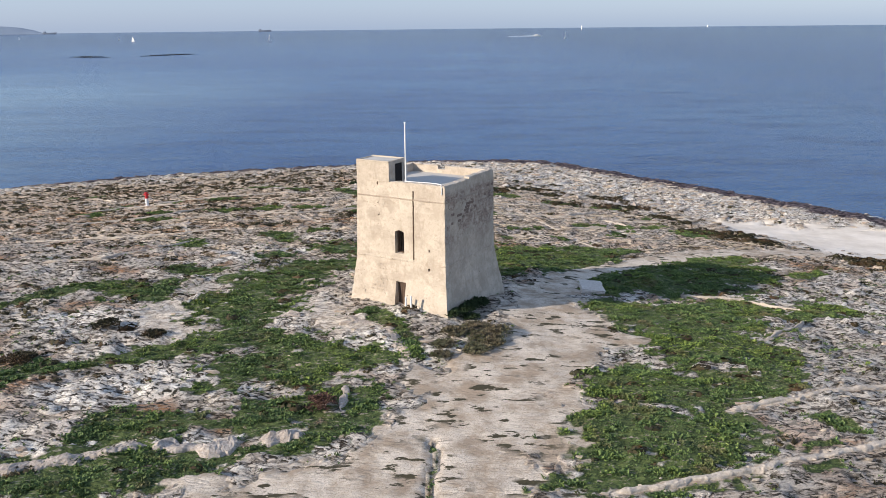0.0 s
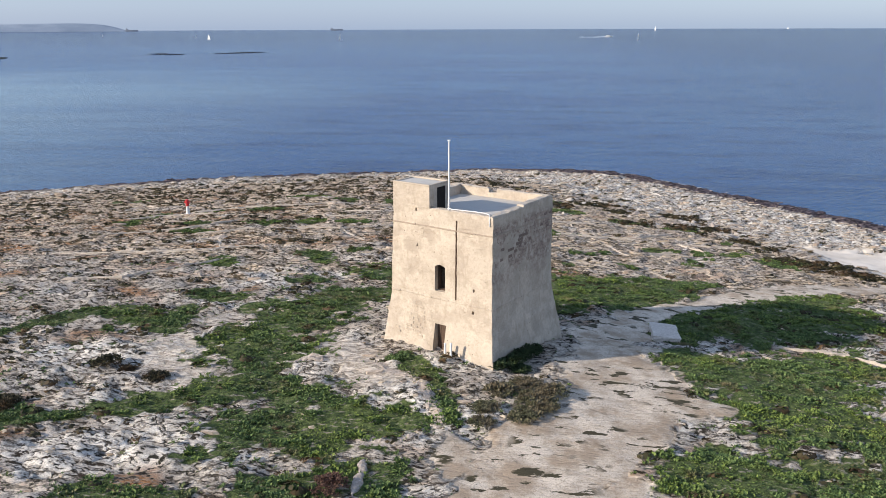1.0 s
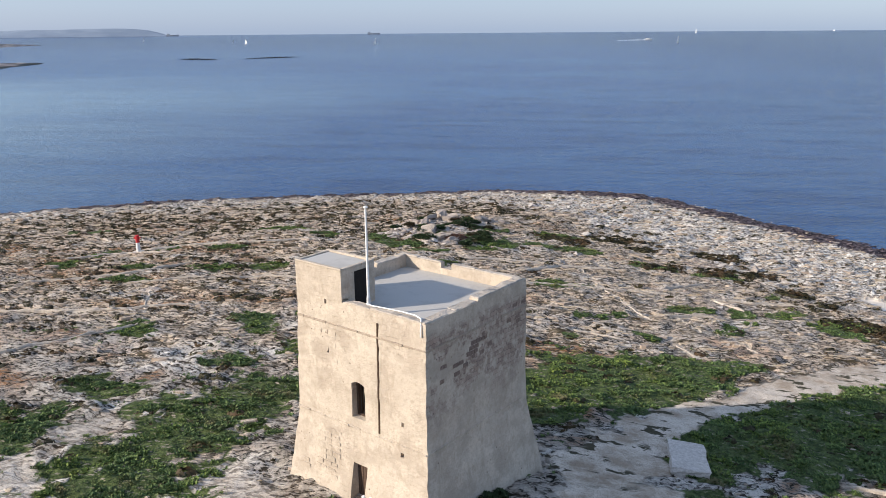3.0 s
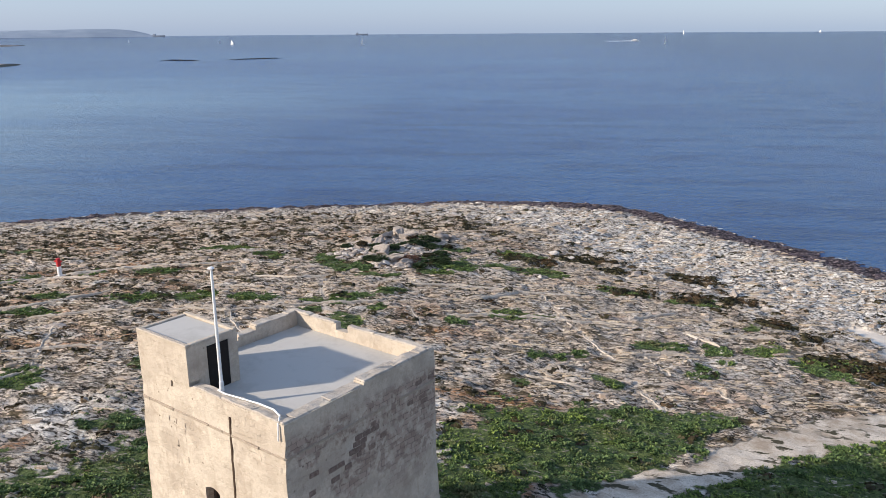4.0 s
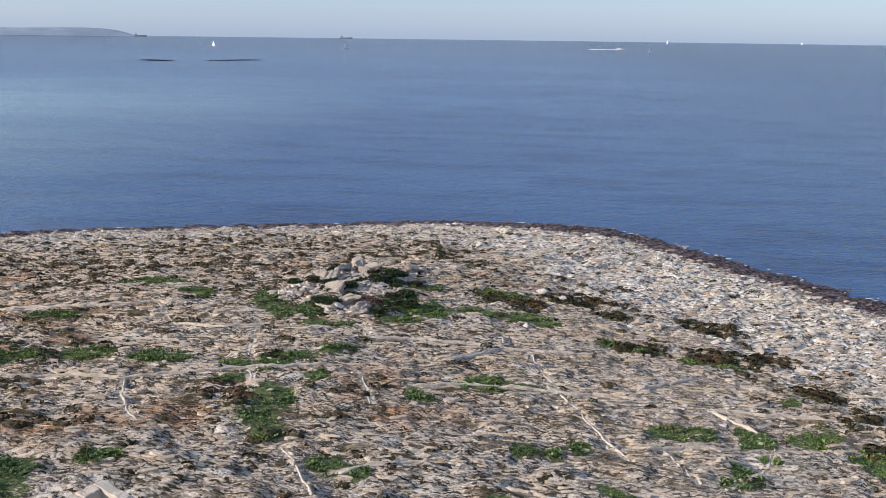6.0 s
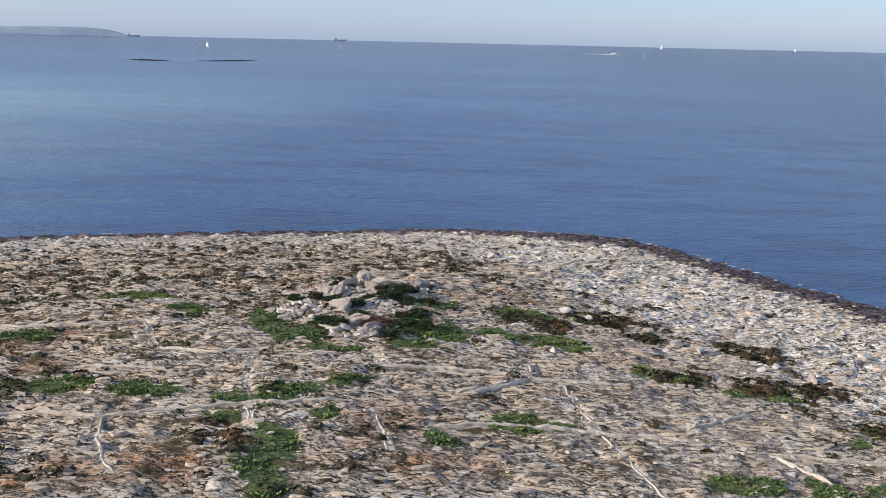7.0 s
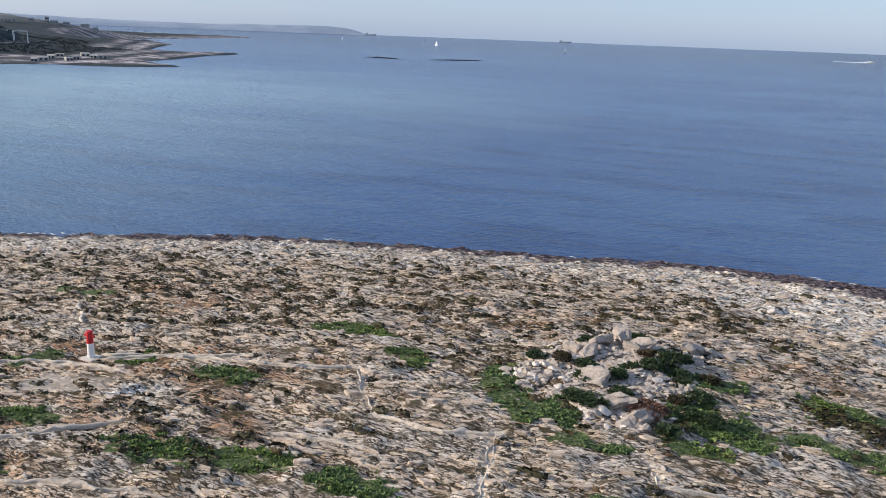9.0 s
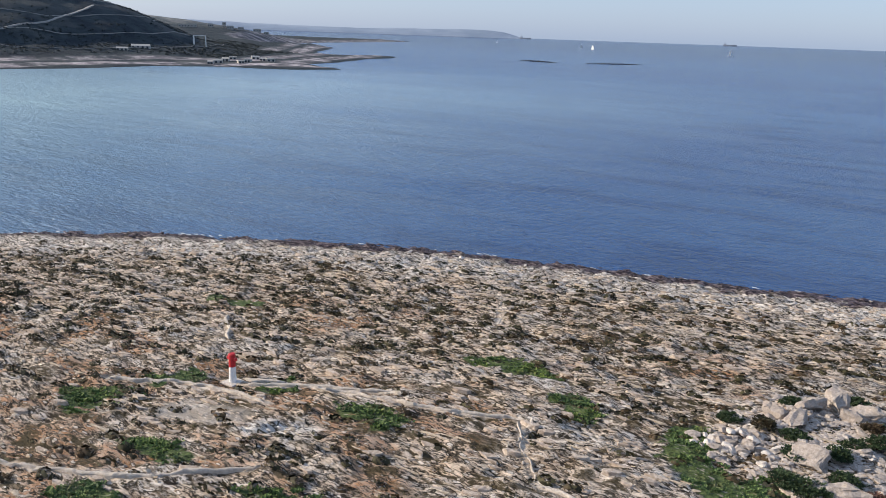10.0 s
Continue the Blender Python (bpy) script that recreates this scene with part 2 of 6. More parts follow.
WALLS = [
    [(-40, 104.6), (-33.1, 106.6), (-25.3, 108.3), (-21.1, 108.4), (-16.3, 110.4), (-12.4, 111.9), (-6.5, 114)],
    [(-21.1, 108.4), (-19.6, 105.4), (-16.7, 101.6)], [(-12.5, 111.9), (-11.5, 109.0)],
    [(0.3, 112.2), (5.5, 114), (11.4, 114.8), (18.8, 116)],
    [(9.6, 123.3), (11, 118.1), (12.2, 114.5), (14.7, 108.4), (16.3, 104.3)],
    [(18.7, 118), (24.2, 122.3)], [(23.8, 115.5), (31.9, 116.3), (40, 116.6)], [(23.7, 115.2), (26.8, 112.2)],
    [(30.8, 110.2), (27.3, 109.5), (25.7, 106.2), (22.3, 102.6), (24, 100.3), (24.9, 98.2)],
    [(-2.4, 97.9), (0.9, 99.1), (4.8, 101.5)], [(-6.1, 99.9), (-4.5, 97.8), (-1.6, 93.6)],
    [(-4.9, 121.6), (1.1, 123.1), (8.1, 123.8), (14.2, 124.9)],
    [(-56, 103.5), (-50.6, 105.6), (-46.6, 107.0), (-41.8, 108.8), (-38.1, 112.2), (-36.2, 114)],
]
WALLS_NEAR = [
    [(19.2, 46.8), (23.2, 48.4), (27.1, 50.2), (33.2, 52)], [(9.5, 36.9), (15.4, 38.5), (20, 40.2), (28.3, 43.2)],
    [(-56, 117.5), (-51.3, 120.1), (-47.6, 120.9), (-43.3, 121)], [(-47.4, 122.8), (-42.9, 125.1), (-37.6, 127.6)],
    [(24.4, 74.9), (29.7, 74.2), (34.3, 70.6)], [(17.6, 98.5), (19, 95)],
]

WALLS_MORE = [
    [(-48.3, 123.7), (-37.7, 125.9), (-32.7, 126.9), (-28.6, 129.1)], [(-27.4, 116.5), (-24.6, 117.2), (-21.2, 117.2)], [(-28.1, 129.1), (-25.9, 125.1), (-23.4, 121.9)], [(-23.4, 121.9), (-18.3, 121.6), (-15, 122.8)],
    [(-15, 123.7), (-14.5, 119.7), (-14.1, 116.3), (-12.8, 113.7)], [(2.3, 118.4), (4.5, 120.4), (7, 123)], [(6.9, 127.2), (7.5, 124.3)], [(11.2, 127.8), (12.9, 124.2)], [(15, 106.2), (19.9, 107.4), (24.3, 108.7)],
    [(19.2, 106.8), (20.4, 102.7)], [(-12.4, 112), (-10.7, 108.2)], [(-4, 113.3), (-1.8, 107.9)], [(-62.4, 134.8), (-56.3, 129.3)], [(26.8, 60.6), (33, 66.4)], [(-36, 103), (-31.1, 92.6)], [(-46.1, 160.3), (-40.9, 149.5)],
    [(-5.9, 124.1), (-4.9, 121.6)], [(8, 98.8), (12.7, 97.7)],
    [(-44.7, 82.6), (-38.6, 83.4), (-34.6, 87.0), (-31.0, 91.2)], [(-52.9, 93.8), (-37.5, 94.6), (-28.3, 97.7)], [(1.5, 118.6), (5.5, 121.2), (7.2, 123.5)], [(-14.6, 118.4), (-15.5, 123.6)],
]


def fields(x, y):
    """What covers the ground at each place: 0 to 1 for green, bare track, pale rock, dark shore, red soil, scrub."""
    d = inland(x, y)
    rough = fbm(x * 0.55, y * 0.55, 4, 3)
    wide = fbm(x * 0.09, y * 0.12, 3, 9)
    track = np.full(np.shape(x), 99.0)
    for line in TRACK + SAND:
        track = np.minimum(track, along(x, y, line))
    track = smooth(1.12, 0.82, track + (rough - 0.5) * 1.3 + (fbm(x * 1.7, y * 1.7, 3, 6) - 0.5) * 0.6)
    green = np.full(np.shape(x), 99.0)
    for line in GREEN:
        green = np.minimum(green, along(x, y, line))
    ditch = smooth(1.2, 0.6, along(x, y, [(-0.5, 42.6, 0.22), (-0.1, 40.4, 0.2), (-0.5, 38, 0.26), (-0.2, 33, 0.3)]))
    track = track * (1 - ditch)
    green = smooth(1.36, 0.8, green + (rough - 0.5) * 1.9 + (fbm(x * 1.5, y * 2.6, 3, 4) - 0.5) * 1.7) * (1 - 0.9 * track)
    # Turf colour at half strength darkens the groove, in place of its shadow line.
    green = np.maximum(green, 0.5 * ditch)
    east = smooth(-22, 18, x) * smooth(90, 125, y)
    shore = smooth(5.8, 3.0, d - 3.6 * east + (rough - 0.5) * 6) * smooth(-30, -3, d)
    pale = smooth(20 + 19 * east, 12 + 17 * east, d + (rough - 0.5) * 12) * (0.55 + 0.45 * east) * (1 - shore)
    for line in [[(-34, 64, 2.4), (-26, 64.5, 3.2), (-21, 67, 2.8)], [(-13.6, 64.5, 2.4), (-11.5, 68.5, 2.0)], [(-7, 60.5, 1.6), (-4.9, 57.2, 1.9)], [(-24, 84, 2.0), (-21, 82, 1.6)],
                 [(-41, 117.4, 1.3), (-38.4, 119.6, 1.3)], [(-26, 49, 3.0), (-18, 51, 2.5)], [(-28, 41.2, 1.2), (-8.2, 43.6, 0.9)]]:
        pale = np.maximum(pale, smooth(1.3, 0.6, along(x, y, line) + (rough - 0.5) * 1.0))
    pale = np.maximum(pale, 0.5 * smooth(4, 26, x) * smooth(92, 104, y) * smooth(0.42, 0.56, wide + (rough - 0.5) * 0.3) * (1 - shore))
    strata = fbm(x * 0.16 + y * 0.03, y * 0.3, 4, 12)
    pale = np.maximum(pale, smooth(0.46, 0.6, strata) * (0.2 + 0.6 * smooth(98, 84, y)) * (1 - 0.55 * smooth(-20, -36, x)) * (1 - 0.5 * smooth(14, 22, x) * smooth(72, 56, y)) * smooth(10, 20, d))
    line = np.full(np.shape(x), 99.0)
    for wall in WALLS + WALLS_MORE:
        line = np.minimum(line, along(x, y, [(a, b, 0.22) for a, b in wall]))
    for wall in WALLS_NEAR:
        line = np.minimum(line, along(x, y, [(a, b, 0.34) for a, b in wall]))
    line = smooth(1.25, 0.7, line + (rough - 0.5) * 0.5)
    pale, green, track = np.maximum(pale, line), green * (1 - line), np.maximum(track, line)
    sheet, soil = np.full(np.shape(x), 99.0), np.full(np.shape(x), 99.0)
    for row in SHEETS:
        sheet = np.minimum(sheet, along(x, y, row))
    for row in RED_SOIL:
        soil = np.minimum(soil, along(x, y, row))
    track = np.maximum(track, 0.5 * smooth(1.4, 0.7, sheet + (rough - 0.5) * 1.2) * (1 - green))
    gravel = 0.16 * smooth(2, 18, x) * smooth(95, 105, y) * smooth(22, 36, d) * smooth(0.36, 0.5, wide + (rough - 0.5) * 0.5) * (1 - green)
    track = np.maximum(track, gravel)
    red = smooth(8, 18, np.hypot(x + 2, y - 64)) * smooth(0.48, 0.64, wide + 0.1 * smooth(-8, -36, x)) * smooth(20, 40, d) * smooth(0.4, 0.6, fbm(x * 0.3, y * 0.45, 3, 21))
    red = np.maximum(red, 0.9 * smooth(1.3, 0.8, soil + (rough - 0.5) * 1.3))
    return d, green, track, pale * (1 - track), shore, red * (1 - track)


def height(x, y):
    """Height of the ground, with its ledges and hollows."""
    d, green, track, pale, shore, red = fields(x, y)
    base = np.interp(d + 0.3, [-400, -40, -6, 0, 3, 10, 22, 40, 50, 60, 75, 90, 105, 130, 400], [-12, -6, -1.4, 0.0, 0.7, 1.2, 2.0, 3.7, 4.7, 5.6, 6.8, 7.8, 8.4, 8.6, 9.5])
    base = base - 0.65 * np.tanh((x + 4) / 18) * smooth(-50, -34, x) * smooth(12, 30, d) * smooth(95, 60, d) * smooth(80, 100, y)
    base = base - 0.7 * smooth(6, 16, x) * smooth(66, 74, y) * smooth(96, 86, y) * 0.8
    base = base + 0.35 * smooth(14, 4, np.hypot(x + 2, y - 64)) + 0.9 * smooth(1.0, 0.2, np.hypot((x + 10) / 10, (y - 140) / 12))
    for line in SAND:
        base = base - 0.7 * smooth(1.5, 0.6, along(x, y, line))
    base = base - 0.32 * smooth(1.2, 0.3, along(x, y, [(-0.5, 42.6, 0.3), (-0.1, 40.4, 0.3), (-0.5, 38, 0.34), (-0.2, 33, 0.4)]))
    near = smooth(-60, -3, d)
    u, v = x * 0.97 + y * 0.24, y * 0.97 - x * 0.24
    ledge = fbm(u * 0.42, v * 0.7, 5, 31)
    steps = np.floor(ledge * 11) / 11 + smooth(0.55, 1.0, (ledge * 11) % 1.0) / 11
    crag = 1 - np.abs(2 * fbm(u * 1.0, v * 1.5, 3, 57) - 1)
    rocky = (1 - 0.86 * track) * (1 - 0.5 * green)
    rough = (steps - 0.5) * 1.3 + (crag - 0.75) * 0.42
    rough = rough * rocky * (0.8 + 0.25 * shore + 0.5 * pale) + (fbm(x * 0.8, y * 0.8, 3, 77) - 0.5) * 0.12
    far = smooth(420, 250, np.hypot(x, y - 90))
    return base + near * far * rough * 0.95


# ---- materials ----
def shader(name, roughness=0.9, metallic=0.0):
    mat = bpy.data.materials.new(name)
    mat.use_nodes = True
    b = mat.node_tree.nodes["Principled BSDF"]
    b.inputs["Roughness"].default_value, b.inputs["Metallic"].default_value = roughness, metallic
    b.inputs["Specular IOR Level"].default_value = 0.25
    return mat, mat.node_tree, b


def node(nt, kind, **values):
    n = nt.nodes.new(kind)
    for key, value in values.items():
        socket = n.inputs[key.replace("_", " ")]
        if isinstance(value, bpy.types.NodeSocket):
            nt.links.new(value, socket)
        else:
            socket.default_value = value
    return n


def place_of(nt, sx=1.0, sy=1.0, sz=1.0, turn=0.0):
    m = nt.nodes.new("ShaderNodeMapping")
    m.inputs["Scale"].default_value = (sx, sy, sz)
    m.inputs["Rotation"].default_value = (0, 0, radians(turn))
    geo = nt.nodes.new("ShaderNodeNewGeometry")
    nt.links.new(geo.outputs["Position"], m.inputs["Vector"])
    return m.outputs[0]


def grain(nt, vec, scale, detail=4.0, rough=0.6):
    return node(nt, "ShaderNodeTexNoise", Vector=vec, Scale=scale, Detail=detail, Roughness=rough).outputs["Fac"]


def band(nt, fac, lo, hi, a=0.0, b=1.0):
    n = node(nt, "ShaderNodeMapRange", Value=fac)
    for key, value in (("From Min", lo), ("From Max", hi), ("To Min", a), ("To Max", b)):
        n.inputs[key].default_value = value
    return n.outputs[0]


def blend(nt, fac, a, b, how="MIX"):
    n = nt.nodes.new("ShaderNodeMix")
    n.data_type, n.blend_type = "RGBA", how
    for socket, value in ((n.inputs[0], fac), (n.inputs[6], a), (n.inputs[7], b)):
        if isinstance(value, bpy.types.NodeSocket):
            nt.links.new(value, socket)
        else:
            socket.default_value = value if isinstance(value, (int, float)) else (*value, 1)
    return n.outputs[2]


def times(nt, a, b, how="MULTIPLY"):
    n = nt.nodes.new("ShaderNodeMath")
    n.operation = how
    for socket, value in zip(n.inputs, (a, b)):
        if isinstance(value, bpy.types.NodeSocket):
            nt.links.new(value, socket)
        else:
            socket.default_value = value
    return n.outputs[0]


def attr(nt, name):
    n = nt.nodes.new("ShaderNodeAttribute")
    n.attribute_name = name
    return n.outputs["Fac"]


def relief(nt, b, heights, strength, distance):
    n = node(nt, "ShaderNodeBump", Height=heights, Strength=strength, Distance=distance)
    nt.links.new(n.outputs[0], b.inputs["Normal"])


def per_island(nt):
    return nt.nodes.new("ShaderNodeNewGeometry").outputs["Random Per Island"]


def per_object(nt):
    return nt.nodes.new("ShaderNodeObjectInfo").outputs["Random"]


def ground_material():
    mat, nt, b = shader("weathered_coastal_ground", 0.95)
    p = place_of(nt)
    flat = place_of(nt, 0.5, 1.15, 1, 14)
    big = grain(nt, flat, 1.0, 4, 0.6)
    mid = grain(nt, flat, 2.9, 7, 0.68)
    fine = grain(nt, p, 11.0, 6, 0.72)
    tint = grain(nt, p, 0.3, 4, 0.6)
    broad = grain(nt, p, 0.08, 4, 0.6)
    edge = nt.nodes.new("ShaderNodeTexVoronoi")
    edge.feature = "DISTANCE_TO_EDGE"
    edge.inputs["Scale"].default_value = 1.3
    wobble = nt.nodes.new("ShaderNodeTexNoise")
    wobble.inputs["Scale"].default_value = 1.6
    wobble.inputs["Detail"].default_value = 4
    nt.links.new(flat, wobble.inputs["Vector"])
    warped = nt.nodes.new("ShaderNodeVectorMath")
    warped.operation = "ADD"
    nt.links.new(flat, warped.inputs[0])
    nt.links.new(wobble.outputs["Color"], warped.inputs[1])
    nt.links.new(warped.outputs[0], edge.inputs["Vector"])
    cells = node(nt, "ShaderNodeTexVoronoi", Vector=warped.outputs[0], Scale=1.3, Randomness=1.0)
    stony = node(nt, "ShaderNodeSeparateColor", Color=cells.outputs["Color"]).outputs[0]
    loose = nt.nodes.new("ShaderNodeVectorMath")
    loose.operation = "MULTIPLY_ADD"
    loose.inputs[1].default_value = (0.3, 0.3, 0.3)
    nt.links.new(wobble.outputs["Color"], loose.inputs[0])
    nt.links.new(flat, loose.inputs[2])
    stones = node(nt, "ShaderNodeTexVoronoi", Vector=loose.outputs[0], Scale=3.0, Randomness=1.0)
    kind = node(nt, "ShaderNodeSeparateColor", Color=stones.outputs["Color"])
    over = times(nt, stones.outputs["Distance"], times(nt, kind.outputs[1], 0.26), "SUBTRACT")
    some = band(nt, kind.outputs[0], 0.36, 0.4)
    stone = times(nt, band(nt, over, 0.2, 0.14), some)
    # Ring just outside each pale stone, where its contact shade is painted.
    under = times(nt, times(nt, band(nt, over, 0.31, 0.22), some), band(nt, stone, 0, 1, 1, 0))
    zones = grain(nt, place_of(nt, 0.8, 1.2, 1, 10), 0.17, 4, 0.6)
    rock = blend(nt, band(nt, mid, 0.42, 0.58), (0.31, 0.265, 0.22), (0.8, 0.73, 0.65))
    rock = blend(nt, band(nt, tint, 0.46, 0.6, 0, 0.45), rock, (0.44, 0.35, 0.27))
    rock = blend(nt, band(nt, broad, 0.46, 0.6, 0, 0.5), rock, (0.62, 0.55, 0.48))
    soil = blend(nt, band(nt, mid, 0.4, 0.6), (0.42, 0.312, 0.218), (0.82, 0.665, 0.505))
    soil = blend(nt, band(nt, tint, 0.5, 0.62, 0, 0.6), soil, (0.62, 0.42, 0.245))
    soil = blend(nt, band(nt, kind.outputs[2], 0.6, 1.0, 0, 0.4), soil, (0.24, 0.175, 0.125))
    rock = blend(nt, times(nt, attr(nt, "earth"), band(nt, zones, 0.4, 0.52, 0.45, 1.0)), rock, soil)
    chalky = times(nt, band(nt, stony, 0.62, 0.7), band(nt, mid, 0.44, 0.54, 0.1, 0.95))
    rock = blend(nt, times(nt, chalky, band(nt, zones, 0.56, 0.44, 0.25, 1.0)), rock, (0.7, 0.63, 0.55))
    rock = blend(nt, times(nt, attr(nt, "red"), band(nt, mid, 0.42, 0.55)), rock, (0.42, 0.21, 0.095))
    pale = blend(nt, band(nt, mid, 0.4, 0.55), (0.6, 0.54, 0.475), (0.9, 0.845, 0.77))
    pale = blend(nt, band(nt, stony, 0.1, 0.4, 0.5, 0.0), pale, (0.42, 0.37, 0.325))
    rock = blend(nt, attr(nt, "pale"), rock, pale)
    rock = blend(nt, band(nt, fine, 0.38, 0.49, 0.36, 0.0), rock, (0.17, 0.13, 0.09))
    pick = blend(nt, kind.outputs[2], (0.46, 0.39, 0.32), (0.82, 0.74, 0.64))
    rock = blend(nt, times(nt, stone, band(nt, attr(nt, "earth"), 0, 1, 0.35, 0.85)), rock, pick)
    # Contact shade round the stones, put into the colour as near-black rims.
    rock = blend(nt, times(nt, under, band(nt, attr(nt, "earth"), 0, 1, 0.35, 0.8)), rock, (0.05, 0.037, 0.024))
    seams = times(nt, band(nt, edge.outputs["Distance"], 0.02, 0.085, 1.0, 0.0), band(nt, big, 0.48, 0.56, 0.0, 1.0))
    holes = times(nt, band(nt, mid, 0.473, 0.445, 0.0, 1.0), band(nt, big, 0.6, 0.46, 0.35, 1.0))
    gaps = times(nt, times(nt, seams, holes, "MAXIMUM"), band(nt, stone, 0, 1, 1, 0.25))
    # Dark soil and plants in the gaps, blackened further as crevice shade.
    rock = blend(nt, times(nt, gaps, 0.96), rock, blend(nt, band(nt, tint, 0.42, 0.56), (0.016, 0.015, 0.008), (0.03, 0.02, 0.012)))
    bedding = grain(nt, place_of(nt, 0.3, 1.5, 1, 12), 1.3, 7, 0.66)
    # Thin dark strokes: crevices and shadow lines of the strata, drawn in colour.
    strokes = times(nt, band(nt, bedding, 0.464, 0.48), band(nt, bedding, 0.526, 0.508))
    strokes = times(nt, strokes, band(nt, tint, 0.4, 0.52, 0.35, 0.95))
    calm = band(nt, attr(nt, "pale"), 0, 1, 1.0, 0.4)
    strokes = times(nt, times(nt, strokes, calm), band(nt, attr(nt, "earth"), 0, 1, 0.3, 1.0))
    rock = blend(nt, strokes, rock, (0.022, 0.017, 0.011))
    humus = times(nt, band(nt, grain(nt, place_of(nt, 0.42, 1.1, 1, 10), 0.75, 6, 0.66), 0.535, 0.575), band(nt, zones, 0.42, 0.56, 0.42, 0.95))
    rock = blend(nt, times(nt, humus, times(nt, attr(nt, "earth"), calm)), rock, blend(nt, fine, (0.022, 0.017, 0.007), (0.105, 0.078, 0.036)))
    dirt = blend(nt, band(nt, grain(nt, p, 0.4, 6, 0.65), 0.4, 0.6), (0.37, 0.29, 0.215), (0.66, 0.575, 0.48))
    dirt = blend(nt, band(nt, fine, 0.4, 0.5, 0.6, 0.0), dirt, (0.25, 0.195, 0.135))
    slits = times(nt, band(nt, grain(nt, flat, 1.1, 4, 0.6), 0.44, 0.41), band(nt, grain(nt, p, 0.2, 3), 0.45, 0.52))
    dirt = blend(nt, slits, dirt, (0.06, 0.052, 0.03))
    beach = blend(nt, band(nt, grain(nt, p, 0.25, 5, 0.6), 0.35, 0.65), (0.6, 0.53, 0.45), (0.74, 0.67, 0.59))
    dirt = blend(nt, attr(nt, "sand"), dirt, beach)
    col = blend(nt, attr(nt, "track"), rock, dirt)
    wet = blend(nt, band(nt, mid, 0.46, 0.62), (0.018, 0.013, 0.018), (0.24, 0.19, 0.195))
    col = blend(nt, attr(nt, "shore"), col, wet)
    turf = blend(nt, band(nt, grain(nt, p, 2.2, 5, 0.7), 0.4, 0.6), (0.034, 0.054, 0.018), (0.115, 0.148, 0.05))
    turf = blend(nt, band(nt, mid, 0.57, 0.62), turf, (0.3, 0.26, 0.2))
    col = blend(nt, band(nt, attr(nt, "green"), 0.25, 0.65), col, turf)
    nt.links.new(col, b.inputs["Base Color"])
    bumps = times(nt, times(nt, mid, 1.0), times(nt, times(nt, fine, 0.12), times(nt, stone, 0.16), "ADD"), "ADD")
    bumps = times(nt, bumps, times(nt, gaps, 0.25), "SUBTRACT")
    bumps = times(nt, bumps, times(nt, band(nt, attr(nt, "earth"), 0, 1, 1.0, 0.4), band(nt, attr(nt, "pale"), 0, 1, 1.0, 0.62)))
    relief(nt, b, times(nt, bumps, times(nt, band(nt, attr(nt, "track"), 0.1, 0.7, 1, 0.12), band(nt, attr(nt, "green"), 0.2, 0.8, 1, 0.3))), 1.0, 0.62)
    return mat


def plain_rock(name, dark, light, scale=3.0, lichen=None):
    mat, nt, b = shader(name, 0.92)
    p = place_of(nt)
    fine = grain(nt, p, scale * 2.2, 6, 0.7)
    col = blend(nt, band(nt, fine, 0.32, 0.66), dark, light)
    col = blend(nt, band(nt, per_object(nt), 0, 1, 0, 0.35), col, dark)
    col = blend(nt, band(nt, per_island(nt), 0.3, 1, 0, 0.5), col, dark)
    if lichen:
        col = blend(nt, band(nt, grain(nt, p, scale * 0.6, 4), 0.55, 0.68, 0, 0.8), col, lichen)
    nt.links.new(col, b.inputs["Base Color"])
    relief(nt, b, fine, 0.8, 0.12)
    return mat


def leafy(name, dark, light, dry, dry_share, fresh=None):
    mat, nt, b = shader(name, 0.7)
    p = place_of(nt)
    col = blend(nt, per_island(nt), dark, light)
    if fresh:
        col = blend(nt, band(nt, grain(nt, p, 0.16, 3, 0.55), 0.46, 0.62, 0, 0.8), col, blend(nt, per_island(nt), dark, fresh))
    col = blend(nt, band(nt, grain(nt, p, 0.35, 4, 0.65), 0.66 - dry_share, 0.78 - dry_share, 0, 0.85), col, dry)
    col = blend(nt, band(nt, grain(nt, p, 1.6, 3), 0.35, 0.65, 0.0, 0.5), col, dark)
    nt.links.new(col, b.inputs["Base Color"])
    return mat


